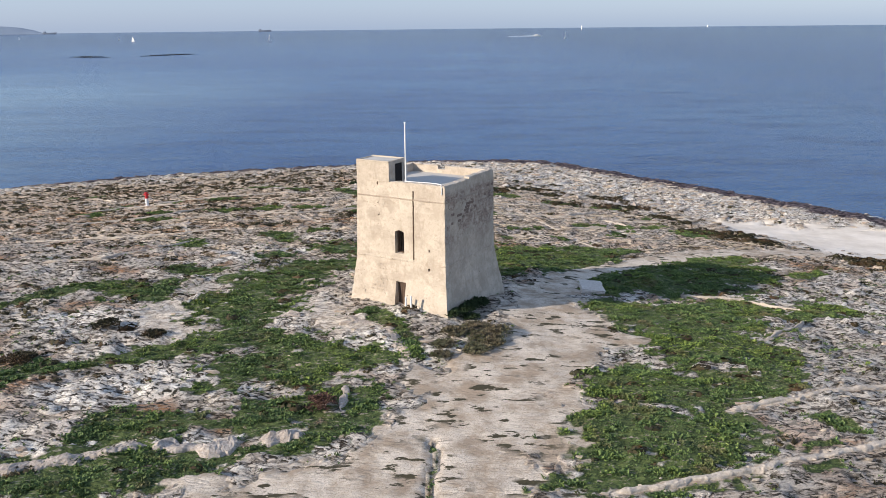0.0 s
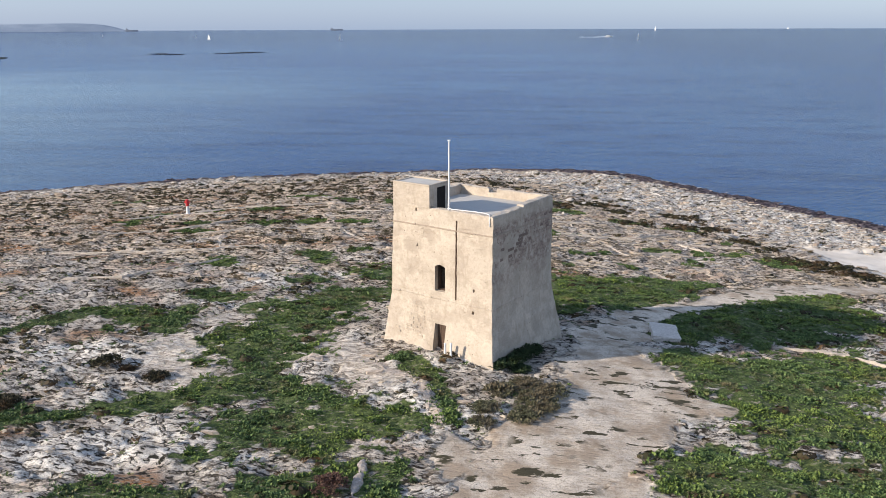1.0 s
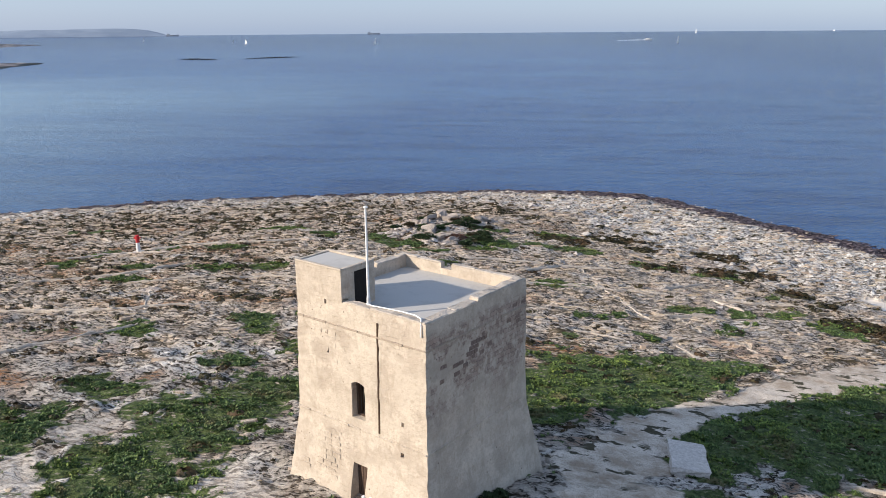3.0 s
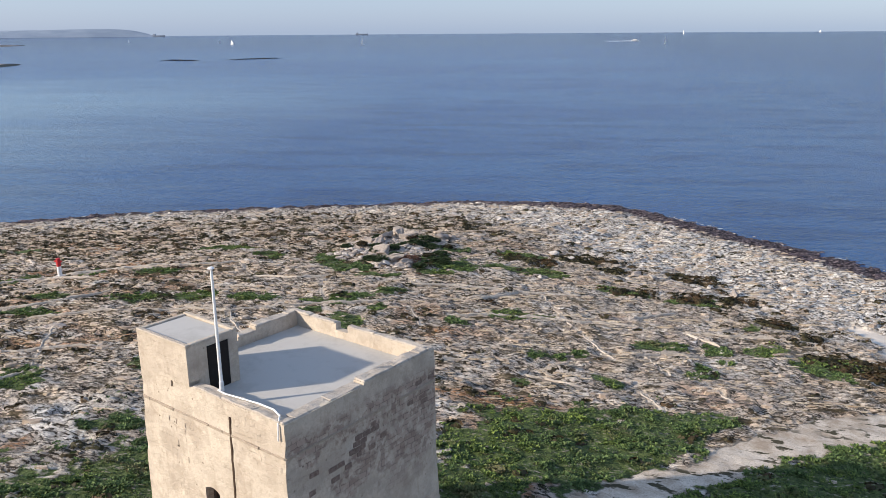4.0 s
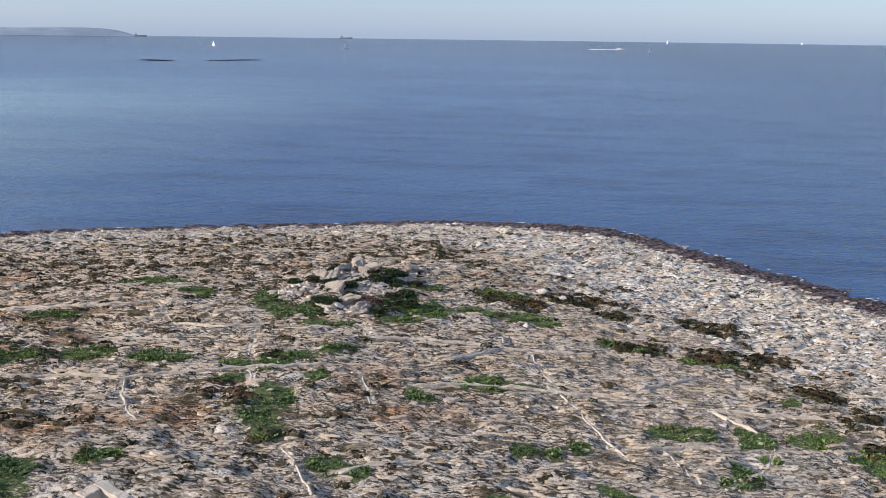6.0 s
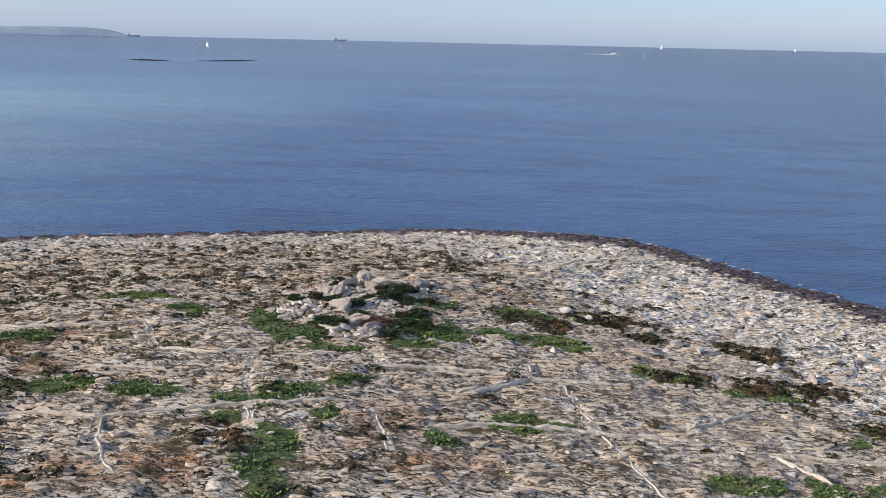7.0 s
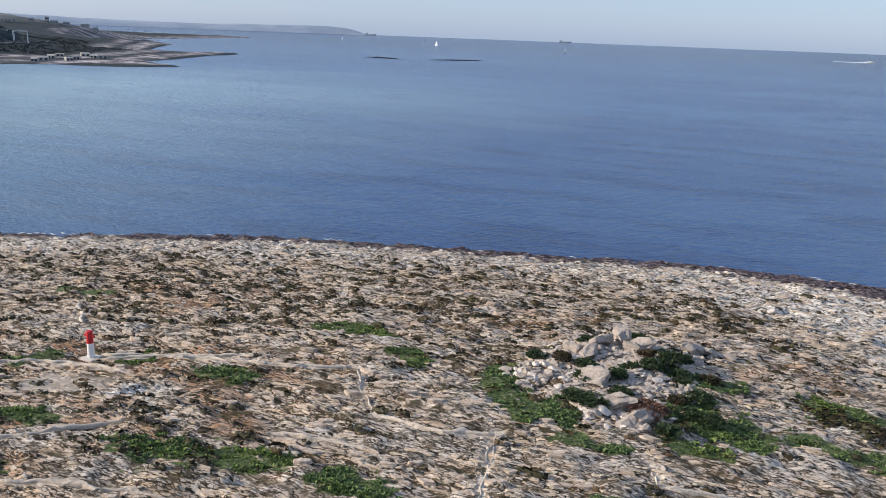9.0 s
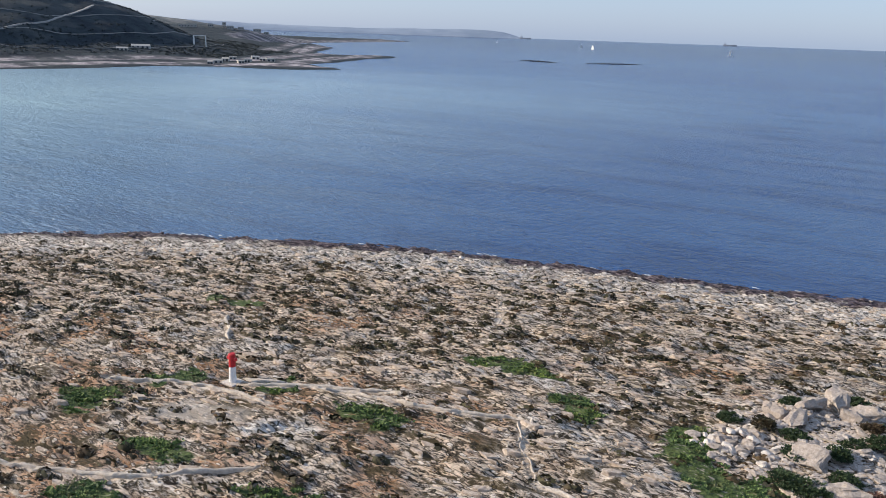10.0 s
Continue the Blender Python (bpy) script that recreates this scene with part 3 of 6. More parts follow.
def sea_material():
    mat, nt, b = shader("open_sea_water", 0.2)
    b.inputs["Specular IOR Level"].default_value = 0.4
    b.inputs["IOR"].default_value = 1.33
    p = place_of(nt)
    wide = place_of(nt, 0.35, 1.0, 1, 12)
    col = blend(nt, band(nt, grain(nt, wide, 0.006, 4, 0.6), 0.38, 0.64), (0.023, 0.067, 0.185), (0.045, 0.116, 0.25))
    # Dark faces of the wavelets, put into the base colour as streaky patches.
    col = blend(nt, band(nt, grain(nt, wide, 0.07, 5, 0.65), 0.5, 0.6, 0, 0.5), col, (0.01, 0.034, 0.115))
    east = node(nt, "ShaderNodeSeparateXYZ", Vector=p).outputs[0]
    sea_x = times(nt, east, times(nt, grain(nt, wide, 0.012, 4), 220.0), "ADD")
    col = blend(nt, band(nt, sea_x, 130, 420, 0, 0.75), col, (0.006, 0.026, 0.1))
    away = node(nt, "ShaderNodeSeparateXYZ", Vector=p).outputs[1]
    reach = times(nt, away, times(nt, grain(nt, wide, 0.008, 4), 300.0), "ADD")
    # Sky sheen on the sun's side, painted in: near western water turns pale.
    col = blend(nt, times(nt, band(nt, sea_x, 45, -215, 0, 1.0), band(nt, reach, 800, 380, 0.05, 1.0)), col, (0.37, 0.515, 0.55))
    # Far water is darkened in its colour to offset bright sky reflection.
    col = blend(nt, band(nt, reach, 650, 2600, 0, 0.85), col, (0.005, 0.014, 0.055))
    nt.links.new(col, b.inputs["Base Color"])
    nt.links.new(band(nt, sea_x, 100, 380, 0.4, 0.2), b.inputs["Specular IOR Level"])
    swell = grain(nt, wide, 0.16, 5, 0.62)
    chop = grain(nt, place_of(nt, 0.6, 1.3, 1, 15), 0.9, 5, 0.6)
    relief(nt, b, times(nt, times(nt, swell, 1.7), times(nt, chop, 0.8), "ADD"), 1.0, 1.0)
    return mat


def plaster(name, light, dark, stain, joints=1.0):
    """Old lime render over limestone: worn patches, streaks and small pits."""
    mat, nt, b = shader(name, 0.93)
    p = place_of(nt)
    tall = place_of(nt, 1, 1, 0.22)
    patch = grain(nt, p, 0.55, 6, 0.68)
    fine = grain(nt, p, 6.0, 6, 0.7)
    col = blend(nt, band(nt, patch, 0.4, 0.58), dark, light)
    blot = grain(nt, p, 1.7, 6, 0.7)
    col = blend(nt, band(nt, grain(nt, p, 0.95, 5, 0.62), 0.5, 0.62, 0, 0.6), col, [min(0.9, 1.2 * c) for c in light])
    col = blend(nt, band(nt, blot, 0.54, 0.62, 0, 0.5), col, dark)
    col = blend(nt, band(nt, blot, 0.44, 0.38, 0, 0.4), col, stain)
    col = blend(nt, band(nt, fine, 0.34, 0.52, 0.55, 0.0), col, dark)
    col = blend(nt, band(nt, grain(nt, tall, 1.6, 5, 0.7), 0.55, 0.7, 0, 0.5), col, stain)
    pits = node(nt, "ShaderNodeTexVoronoi", Vector=p, Scale=2.6).outputs["Distance"]
    col = blend(nt, times(nt, band(nt, pits, 0.16, 0.06), band(nt, grain(nt, p, 0.8, 3), 0.54, 0.62)), col, (0.12, 0.09, 0.065))
    geo = nt.nodes.new("ShaderNodeNewGeometry")
    xyz = node(nt, "ShaderNodeSeparateXYZ", Vector=geo.outputs["Position"])
    run = times(nt, times(nt, xyz.outputs[0], 1.337), times(nt, xyz.outputs[1], 0.461), "ADD")
    bend = grain(nt, p, 0.9, 4, 0.6)
    wall = node(nt, "ShaderNodeCombineXYZ", X=times(nt, run, times(nt, bend, 0.5), "ADD"), Y=times(nt, xyz.outputs[2], times(nt, grain(nt, p, 1.3, 3, 0.6), 0.22), "ADD"))
    brick = node(nt, "ShaderNodeTexBrick", Vector=wall.outputs[0], Scale=1.0, Mortar_Size=0.016, Mortar_Smooth=0.6, Brick_Width=0.52, Row_Height=0.265)
    joint = times(nt, brick.outputs["Fac"], times(nt, band(nt, patch, 0.56, 0.4), band(nt, grain(nt, p, 2.4, 4), 0.42, 0.55)))
    joint = times(nt, joint, joints)
    col = blend(nt, times(nt, joint, 0.2), col, stain)
    side = node(nt, "ShaderNodeSeparateXYZ", Vector=geo.outputs["Normal"]).outputs[0]
    high = times(nt, band(nt, xyz.outputs[2], 13.6, 15.8), band(nt, xyz.outputs[2], 19.5, 18.9))
    bare = times(nt, band(nt, grain(nt, p, 0.5, 5, 0.65), 0.42, 0.5), band(nt, grain(nt, p, 3.0, 4, 0.7), 0.4, 0.52))
    bare = times(nt, times(nt, bare, high), band(nt, side, 0.55, 0.7))
    stone = blend(nt, brick.outputs["Color"], (0.2, 0.135, 0.11), (0.46, 0.35, 0.285))
    stone = blend(nt, brick.outputs["Fac"], stone, (0.13, 0.095, 0.075))
    col = blend(nt, times(nt, bare, 0.85), col, stone)
    nt.links.new(col, b.inputs["Base Color"])
    worn = times(nt, fine, times(nt, patch, 1.5), "ADD")
    relief(nt, b, times(nt, worn, times(nt, joint, 0.8), "SUBTRACT"), 0.7, 0.08)
    return mat


def painted(name, colour, worn, roughness=0.6, scale=6.0):
    mat, nt, b = shader(name, roughness)
    p = place_of(nt)
    col = blend(nt, band(nt, grain(nt, p, scale, 5, 0.7), 0.5, 0.75, 0, 0.7), colour, worn)
    nt.links.new(col, b.inputs["Base Color"])
    relief(nt, b, grain(nt, p, scale * 4, 4), 0.25, 0.02)
    return mat


GROUND = ground_material()
ROCK = plain_rock("grey_beige_limestone", (0.3, 0.24, 0.175), (0.7, 0.6, 0.475), 2.6, (0.42, 0.3, 0.18))
ROCK_PALE = plain_rock("pale_limestone", (0.44, 0.385, 0.335), (0.82, 0.755, 0.69), 2.2)
LEDGE = plain_rock("pinkish_grey_bedrock", (0.27, 0.205, 0.155), (0.73, 0.62, 0.51), 2.0, (0.34, 0.26, 0.19))
ROCK_SHORE = plain_rock("dark_wet_shore_rock", (0.015, 0.011, 0.018), (0.2, 0.16, 0.185), 2.6)
LEAF = leafy("fresh_green_leaves", (0.032, 0.066, 0.022), (0.2, 0.275, 0.09), (0.2, 0.16, 0.085), 0.12, (0.31, 0.39, 0.07))
SCRUB = leafy("dull_olive_scrub", (0.012, 0.012, 0.006), (0.08, 0.07, 0.03), (0.11, 0.063, 0.03), 0.17)
BROWN = leafy("dry_red_brown_twigs", (0.07, 0.035, 0.025), (0.2, 0.11, 0.08), (0.16, 0.09, 0.06), 0.1)
DEEP = leafy("dark_green_shrub_leaves", (0.014, 0.028, 0.01), (0.055, 0.085, 0.03), (0.05, 0.05, 0.03), 0.02)
SEA = sea_material()
PLASTER = plaster("worn_cream_lime_render", (0.535, 0.462, 0.376), (0.43, 0.36, 0.288), (0.36, 0.29, 0.22), 0.6)
CONCRETE = painted("grey_cement_roof_screed", (0.47, 0.45, 0.42), (0.34, 0.32, 0.295), 0.93, 0.7)
BLOCK = plain_rock("exposed_limestone_block", (0.15, 0.105, 0.088), (0.42, 0.32, 0.26), 3.0)
WOOD = painted("weathered_dark_wood", (0.085, 0.055, 0.04), (0.16, 0.115, 0.085), 0.8)
# Near-black paint for openings: the darkness inside is in the colour.
DARK = painted("unlit_dark_inside", (0.02, 0.016, 0.014), (0.035, 0.03, 0.025), 0.95)
WHITE = painted("white_paint", (0.78, 0.77, 0.75), (0.6, 0.57, 0.52), 0.5)
RED = painted("red_paint", (0.5, 0.03, 0.035), (0.38, 0.06, 0.05), 0.55)
STEEL = painted("galvanised_steel", (0.6, 0.61, 0.62), (0.45, 0.44, 0.43), 0.45)
IRON = painted("dark_iron", (0.05, 0.045, 0.042), (0.12, 0.07, 0.045), 0.6)


# ---- mesh helpers ----
def part(name, bm, material, parent, label=""):
    """Link a bmesh, given in the world's metres, as one mesh under a thing or a part."""
    me = bpy.data.meshes.new(name)
    bm.to_mesh(me)
    bm.free()
    me.materials.append(material)
    ob = new(name, me)
    if parent is not None:
        ob.parent = parent
        ob.matrix_parent_inverse = parent.matrix_basis.inverted() if parent.parent is None else Matrix.Identity(4)
    return tagged(ob, label)


def empty(name, at, label, category, group="", turn=0.0):
    ob = new(name)
    ob.matrix_basis = pose(*at, 0, 0, turn)
    ob.empty_display_size = 0.3
    return tagged(ob, label, category, group)


def box(bm, x0, x1, y0, y1, z0, z1, m=None):
    vs = [bm.verts.new((x, y, z)) for z in (z0, z1) for x, y in ((x0, y0), (x1, y0), (x1, y1), (x0, y1))]
    for f in ((0, 3, 2, 1), (4, 5, 6, 7), (0, 1, 5, 4), (1, 2, 6, 5), (2, 3, 7, 6), (3, 0, 4, 7)):
        bm.faces.new([vs[i] for i in f])
    if m is not None:
        bmesh.ops.transform(bm, matrix=m, verts=vs)
    return vs


def bevelled(bm, width):
    bmesh.ops.bevel(bm, geom=list(bm.edges), offset=width, segments=1, affect="EDGES")
    return bm


def tube(bm, a, b, r0, r1, sides=8, cap=True):
    a, b = Vector(a), Vector(b)
    m = Matrix.Translation((a + b) / 2) @ (b - a).to_track_quat("Z", "Y").to_matrix().to_4x4()
    bmesh.ops.create_cone(bm, cap_ends=cap, segments=sides, radius1=r0, radius2=r1, depth=(b - a).length, matrix=m)


def mesh_of(name, verts, faces, material, flat=True):
    """A mesh from arrays; all faces have the same number of corners."""
    me = bpy.data.meshes.new(name)
    k = faces.shape[1]
    me.vertices.add(len(verts))
    me.vertices.foreach_set("co", np.ascontiguousarray(verts, dtype=np.float32).ravel())
    me.loops.add(faces.size)
    me.loops.foreach_set("vertex_index", np.ascontiguousarray(faces, dtype=np.int32).ravel())
    me.polygons.add(len(faces))
    me.polygons.foreach_set("loop_start", np.arange(0, faces.size, k, dtype=np.int32))
    me.update(calc_edges=True)
    me.polygons.foreach_set("use_smooth", np.full(len(faces), not flat, dtype=bool))
    me.materials.append(material)
    return me


def rock_shape(seed, detail=2, squash=0.6):
    """An angular stone about one metre across: a ball cut by planes and roughened."""
    rng = np.random.default_rng(seed)
    bm = bmesh.new()
    bmesh.ops.create_icosphere(bm, subdivisions=detail, radius=0.62)
    co = np.array([v.co[:] for v in bm.verts])
    faces = np.array([[v.index for v in f.verts] for f in bm.faces])
    bm.free()
    for _ in range(14):
        n = rng.normal(size=3)
        n /= np.linalg.norm(n)
        over = co @ n - rng.uniform(0.22, 0.45)
        co -= np.outer(np.maximum(over, 0), n)
    if detail > 2:
        for _ in range(16):
            n, wave = rng.normal(size=3), rng.normal(size=3)
            co += np.outer(0.02 * np.sin(co @ wave * 9 + rng.uniform(0, 6)), n / np.linalg.norm(n))
    co += rng.normal(scale=0.03 if detail < 3 else 0.016, size=co.shape)
    co[:, 0] *= rng.uniform(0.95, 1.35)
    co[:, 2] *= squash
    return co, faces


def slab_shape(seed, sides=7):
    """A flat weathered slab of bedrock, about one metre long, with a sloping broken rim."""
    rng = np.random.default_rng(seed)
    a = (np.arange(sides) + rng.uniform(-0.3, 0.3, sides)) * 2 * math.pi / sides
    r = rng.uniform(0.36, 0.58, sides)
    low = np.stack([r * np.cos(a) * 1.1, r * np.sin(a) * 0.55, np.full(sides, -0.2)], 1)
    top = low * (0.86, 0.8, 0) + (0, 0, 0.13) + rng.normal(scale=(0.02, 0.02, 0.025), size=(sides, 3))
    mid = np.array([[rng.uniform(-0.12, 0.12), rng.uniform(-0.06, 0.06), 0.15 + rng.uniform(-0.04, 0.03)]])
    k = np.arange(sides)
    j = (k + 1) % sides
    faces = np.concatenate([np.stack([k, j, j + sides], 1), np.stack([k, j + sides, k + sides], 1), np.stack([k + sides, j + sides, np.full(sides, 2 * sides)], 1)])
    return np.concatenate([low, top, mid]), faces


def tuft_shape(seed, leaves, tall, wide):
    """A low tuft of leaves, each a folded diamond."""
    rng = np.random.default_rng(seed)
    verts, faces = [], []
    for i in range(leaves):
        a, e = rng.uniform(0, 2 * math.pi), rng.uniform(0.12, 1.25)
        root = rng.normal(scale=0.22, size=3) * (1, 1, 0)
        way = np.array((math.cos(a) * math.cos(e), math.sin(a) * math.cos(e), math.sin(e) * tall))
        side = np.array((-math.sin(a), math.cos(a), rng.uniform(-0.4, 0.4))) * wide * rng.uniform(0.6, 1.3)
        size = rng.uniform(0.35, 0.7)
        mid = root + way * size * 0.55 + (0, 0, 0.06)
        verts += [root, mid + side, root + way * size, mid - side]
        faces.append([4 * i, 4 * i + 1, 4 * i + 2, 4 * i + 3])
    return np.array(verts), np.array(faces)


def cushion_shape(seed, leaves=34):
    """A low rounded cushion plant: small leaves all over a bumpy dome."""
    rng = np.random.default_rng(seed)
    verts, faces = [], []
    for i in range(leaves):
        a, h = rng.uniform(0, 2 * math.pi), rng.uniform(0.05, 1.0)
        r = math.sqrt(1 - h * h) * rng.uniform(0.8, 1.15)
        out = np.array((math.cos(a) * r, math.sin(a) * r, h * 0.62))
        mid = out * (0.5, 0.5, 0.48)
        side = np.array((-math.sin(a), math.cos(a), rng.uniform(-0.5, 0.5))) * rng.uniform(0.11, 0.2)
        up = np.array((-math.cos(a) * h, -math.sin(a) * h, max(0.25, r))) * rng.uniform(0.12, 0.24)
        verts += [mid - up, mid + side, mid + up + out * 0.06, mid - side]
        faces.append([4 * i, 4 * i + 1, 4 * i + 2, 4 * i + 3])
    return np.array(verts), np.array(faces)


def scatter(name, shapes, at, size, material, seed, stretch=1.0, lean=0.0, flat=True, spin=math.pi, way=0.0):
    """Many copies of a few shapes in one mesh."""
    rng = np.random.default_rng(seed)
    pick, turn = rng.integers(0, len(shapes), len(at)), way + rng.uniform(-spin, spin, len(at))
    verts, faces, base = [], [], 0
    for k, (co, fa) in enumerate(shapes):
        ids = np.nonzero(pick == k)[0]
        if not len(ids):
            continue
        c, s, r = np.cos(turn[ids])[:, None], np.sin(turn[ids])[:, None], size[ids][:, None]
        x, y, z = co[:, 0][None] * r, co[:, 1][None] * r, co[:, 2][None] * r
        wx = (c * x - s * y) * stretch
        p = np.stack([wx + at[ids, 0][:, None], s * x + c * y + at[ids, 1][:, None], z + at[ids, 2][:, None] + lean * wx], axis=2)
        verts.append(p.reshape(-1, 3))
        faces.append((fa[None] + (np.arange(len(ids)) * len(co))[:, None, None] + base).reshape(-1, fa.shape[1]))
        base += len(ids) * len(co)
    return new(name, mesh_of(name, np.concatenate(verts), np.concatenate(faces), material, flat))


# ---- ground and sea ----
def axis(*runs):
    out = []
    for a, b, step in runs:
        out.append(np.arange(a, b, step))
    return np.concatenate(out + [[runs[-1][1]]])


def spread(lo, hi, n, power=2.6):
    return lo + (hi - lo) * np.linspace(0, 1, n) ** power


def build_ground():
    xs = np.concatenate([-spread(170, 4900, 26)[::-1], axis((-168, -78, 1.4), (-78, 60, 0.33), (60, 104, 1.2), (104, 160, 2.5)), spread(164, 4900, 26)])
    ys = np.concatenate([-spread(60, 4900, 22)[::-1], axis((-58, -12, 3.0), (-12, 32, 1.5), (32, 150, 0.33), (150, 200, 0.45)), spread(203, 4900, 26)])
    x, y = np.meshgrid(xs, ys)
    x, y = x.ravel(), y.ravel()
    z = height(x, y)
    d, green, track, pale, shore, red = fields(x, y)
    nx, ny = len(xs), len(ys)
    i = np.arange((ny - 1) * nx).reshape(ny - 1, nx)[:, :-1].ravel()
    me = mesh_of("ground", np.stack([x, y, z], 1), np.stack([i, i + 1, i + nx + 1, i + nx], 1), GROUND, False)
    earth = smooth(80, 104, y + (fbm(x * 0.07, y * 0.07, 3, 83) - 0.5) * 50) * (1 - 0.6 * pale)
    for name, values in (("earth", earth), ("green", green), ("track", track), ("pale", pale), ("shore", shore), ("red", red), ("sand", np.maximum(smooth(1.3, 0.95, along(x, y, SAND[0])), 0.5 * smooth(1.5, 1.1, np.min([along(x, y, row) for row in SHEETS], axis=0))))):
        me.attributes.new(name, "FLOAT", "POINT").data.foreach_set("value", values.astype(np.float32))
    tagged(new("ground", me), "rough limestone headland with sandy tracks and low green growth", "ground", kind="structure")


build_ground()


def sea_z(x, y):
    """The far sea lifts a little, to end at the horizon's height within the lens's reach."""
    return 17.0 * float(smooth(2900, 4960, np.array(math.hypot(x, y - 120))))


def build_sea():
    ring = np.concatenate([[20], spread(60, 4960, 60, 1.8)])
    ang = np.linspace(0, 2 * math.pi, 121)[:-1]
    v = np.array([(r * math.sin(a), 120 + r * math.cos(a), sea_z(r, 120)) for r in ring for a in ang])
    n = len(ang)
    faces = np.array([(k * n + j, k * n + (j + 1) % n, (k + 1) * n + (j + 1) % n, (k + 1) * n + j) for k in range(len(ring) - 1) for j in range(n)])
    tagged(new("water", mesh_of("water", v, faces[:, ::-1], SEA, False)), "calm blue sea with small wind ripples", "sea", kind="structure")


build_sea()


# ---- the watchtower ----
EX, EY, MID = Vector((0.871, -0.491, 0)), Vector((0.516, 0.857, 0)), Vector((-1.445, 70.05, 0))
TOWER = Matrix(((EX.x, EY.x, 0, MID.x), (EX.y, EY.y, 0, MID.y), (0, 0, 1, 0), (0, 0, 0, 1)))
# levels: height, left, right, front, back
LEVELS = [(6.4, -5.42, 5.5, -5.46, 5.55), (8.7, -5.1, 5.22, -5.14, 5.22), (10.2, -4.95, 4.96, -4.86, 4.9), (11.8, -4.8, 4.74, -4.6, 4.6), (12.95, -4.7, 4.63, -4.48, 4.42),
          (18.5, -4.5, 4.56, -4.4, 4.3), (20.0, -4.45, 4.55, -4.37, 4.28)]


def tower_at(z):
    hs = [row[0] for row in LEVELS]
    return [float(np.interp(z, hs, [row[k] for row in LEVELS])) for k in range(1, 5)]


def cut(bm, holes):
    """The solid bm less the solids in holes, worked out once."""
    def ob_of(b):
        bmesh.ops.recalc_face_normals(b, faces=list(b.faces))
        me = bpy.data.meshes.new("solid")
        b.to_mesh(me)
        return bpy.data.objects.new("solid", me)
    body = ob_of(bm)
    scene.collection.objects.link(body)
    for h in holes:
        hole = ob_of(h)
        scene.collection.objects.link(hole)
        mod = body.modifiers.new("cut", "BOOLEAN")
        mod.object, mod.operation, mod.solver = hole, "DIFFERENCE", "EXACT"
        done = bpy.data.meshes.new_from_object(body.evaluated_get(bpy.context.evaluated_depsgraph_get()))
        body.modifiers.clear()
        body.data = done
        bpy.data.objects.remove(hole)
    out = bmesh.new()
    out.from_mesh(body.data)
    bpy.data.objects.remove(body)
    return out


def block(x0, x1, y0, y1, z0, z1):
    b = bmesh.new()
    box(b, x0, x1, y0, y1, z0, z1)
    return b


def arched(x0, x1, y0, y1, z0, z1):
    """A hole with a low arched head."""
    b = bmesh.new()
    n = 6
    prof = [(x0, z0), (x1, z0)] + [(x1 + (x0 - x1) * k / n, z1 - 0.16 + 0.16 * math.sin(math.pi * k / n)) for k in range(n + 1)]
    rows = [[b.verts.new((x, y, z)) for x, z in prof] for y in (y0, y1)]
    b.faces.new(rows[0][::-1])
    b.faces.new(rows[1])
    for k in range(len(prof)):
        j = (k + 1) % len(prof)
        b.faces.new((rows[0][k], rows[0][j], rows[1][j], rows[1][k]))
    return b


def in_tower(bm):
    bmesh.ops.transform(bm, matrix=TOWER, verts=bm.verts)
    bmesh.ops.recalc_face_normals(bm, faces=list(bm.faces))
    return bm


def stone_meshes(name, material, count, seed, detail=1, squash=0.6):
    out = []
    for k in range(count):
        co, fa = rock_shape(seed + k, detail, squash)
        out.append(mesh_of(name, co, fa, material))
    return out


def piece(name, me, parent, m):
    ob = new(name, me)
    ob.parent = parent
    ob.matrix_parent_inverse = parent.matrix_basis.inverted() if parent.parent is None else Matrix.Identity(4)
    ob.matrix_basis = m
    return ob


# Weathered cornice stone, coloured darker than the wall to draw its shadow line.
WEATHERED_SHADE = plain_rock("weathered_shadow_line_stone", (0.34, 0.275, 0.215), (0.5, 0.42, 0.335), 3.0)
CAPPING = plaster("weathered_parapet_capping", (0.5, 0.44, 0.375), (0.4, 0.345, 0.29), (0.25, 0.215, 0.175), 0.0)
RUST = painted("rusty_brown_iron", (0.075, 0.048, 0.032), (0.045, 0.03, 0.022), 0.85)


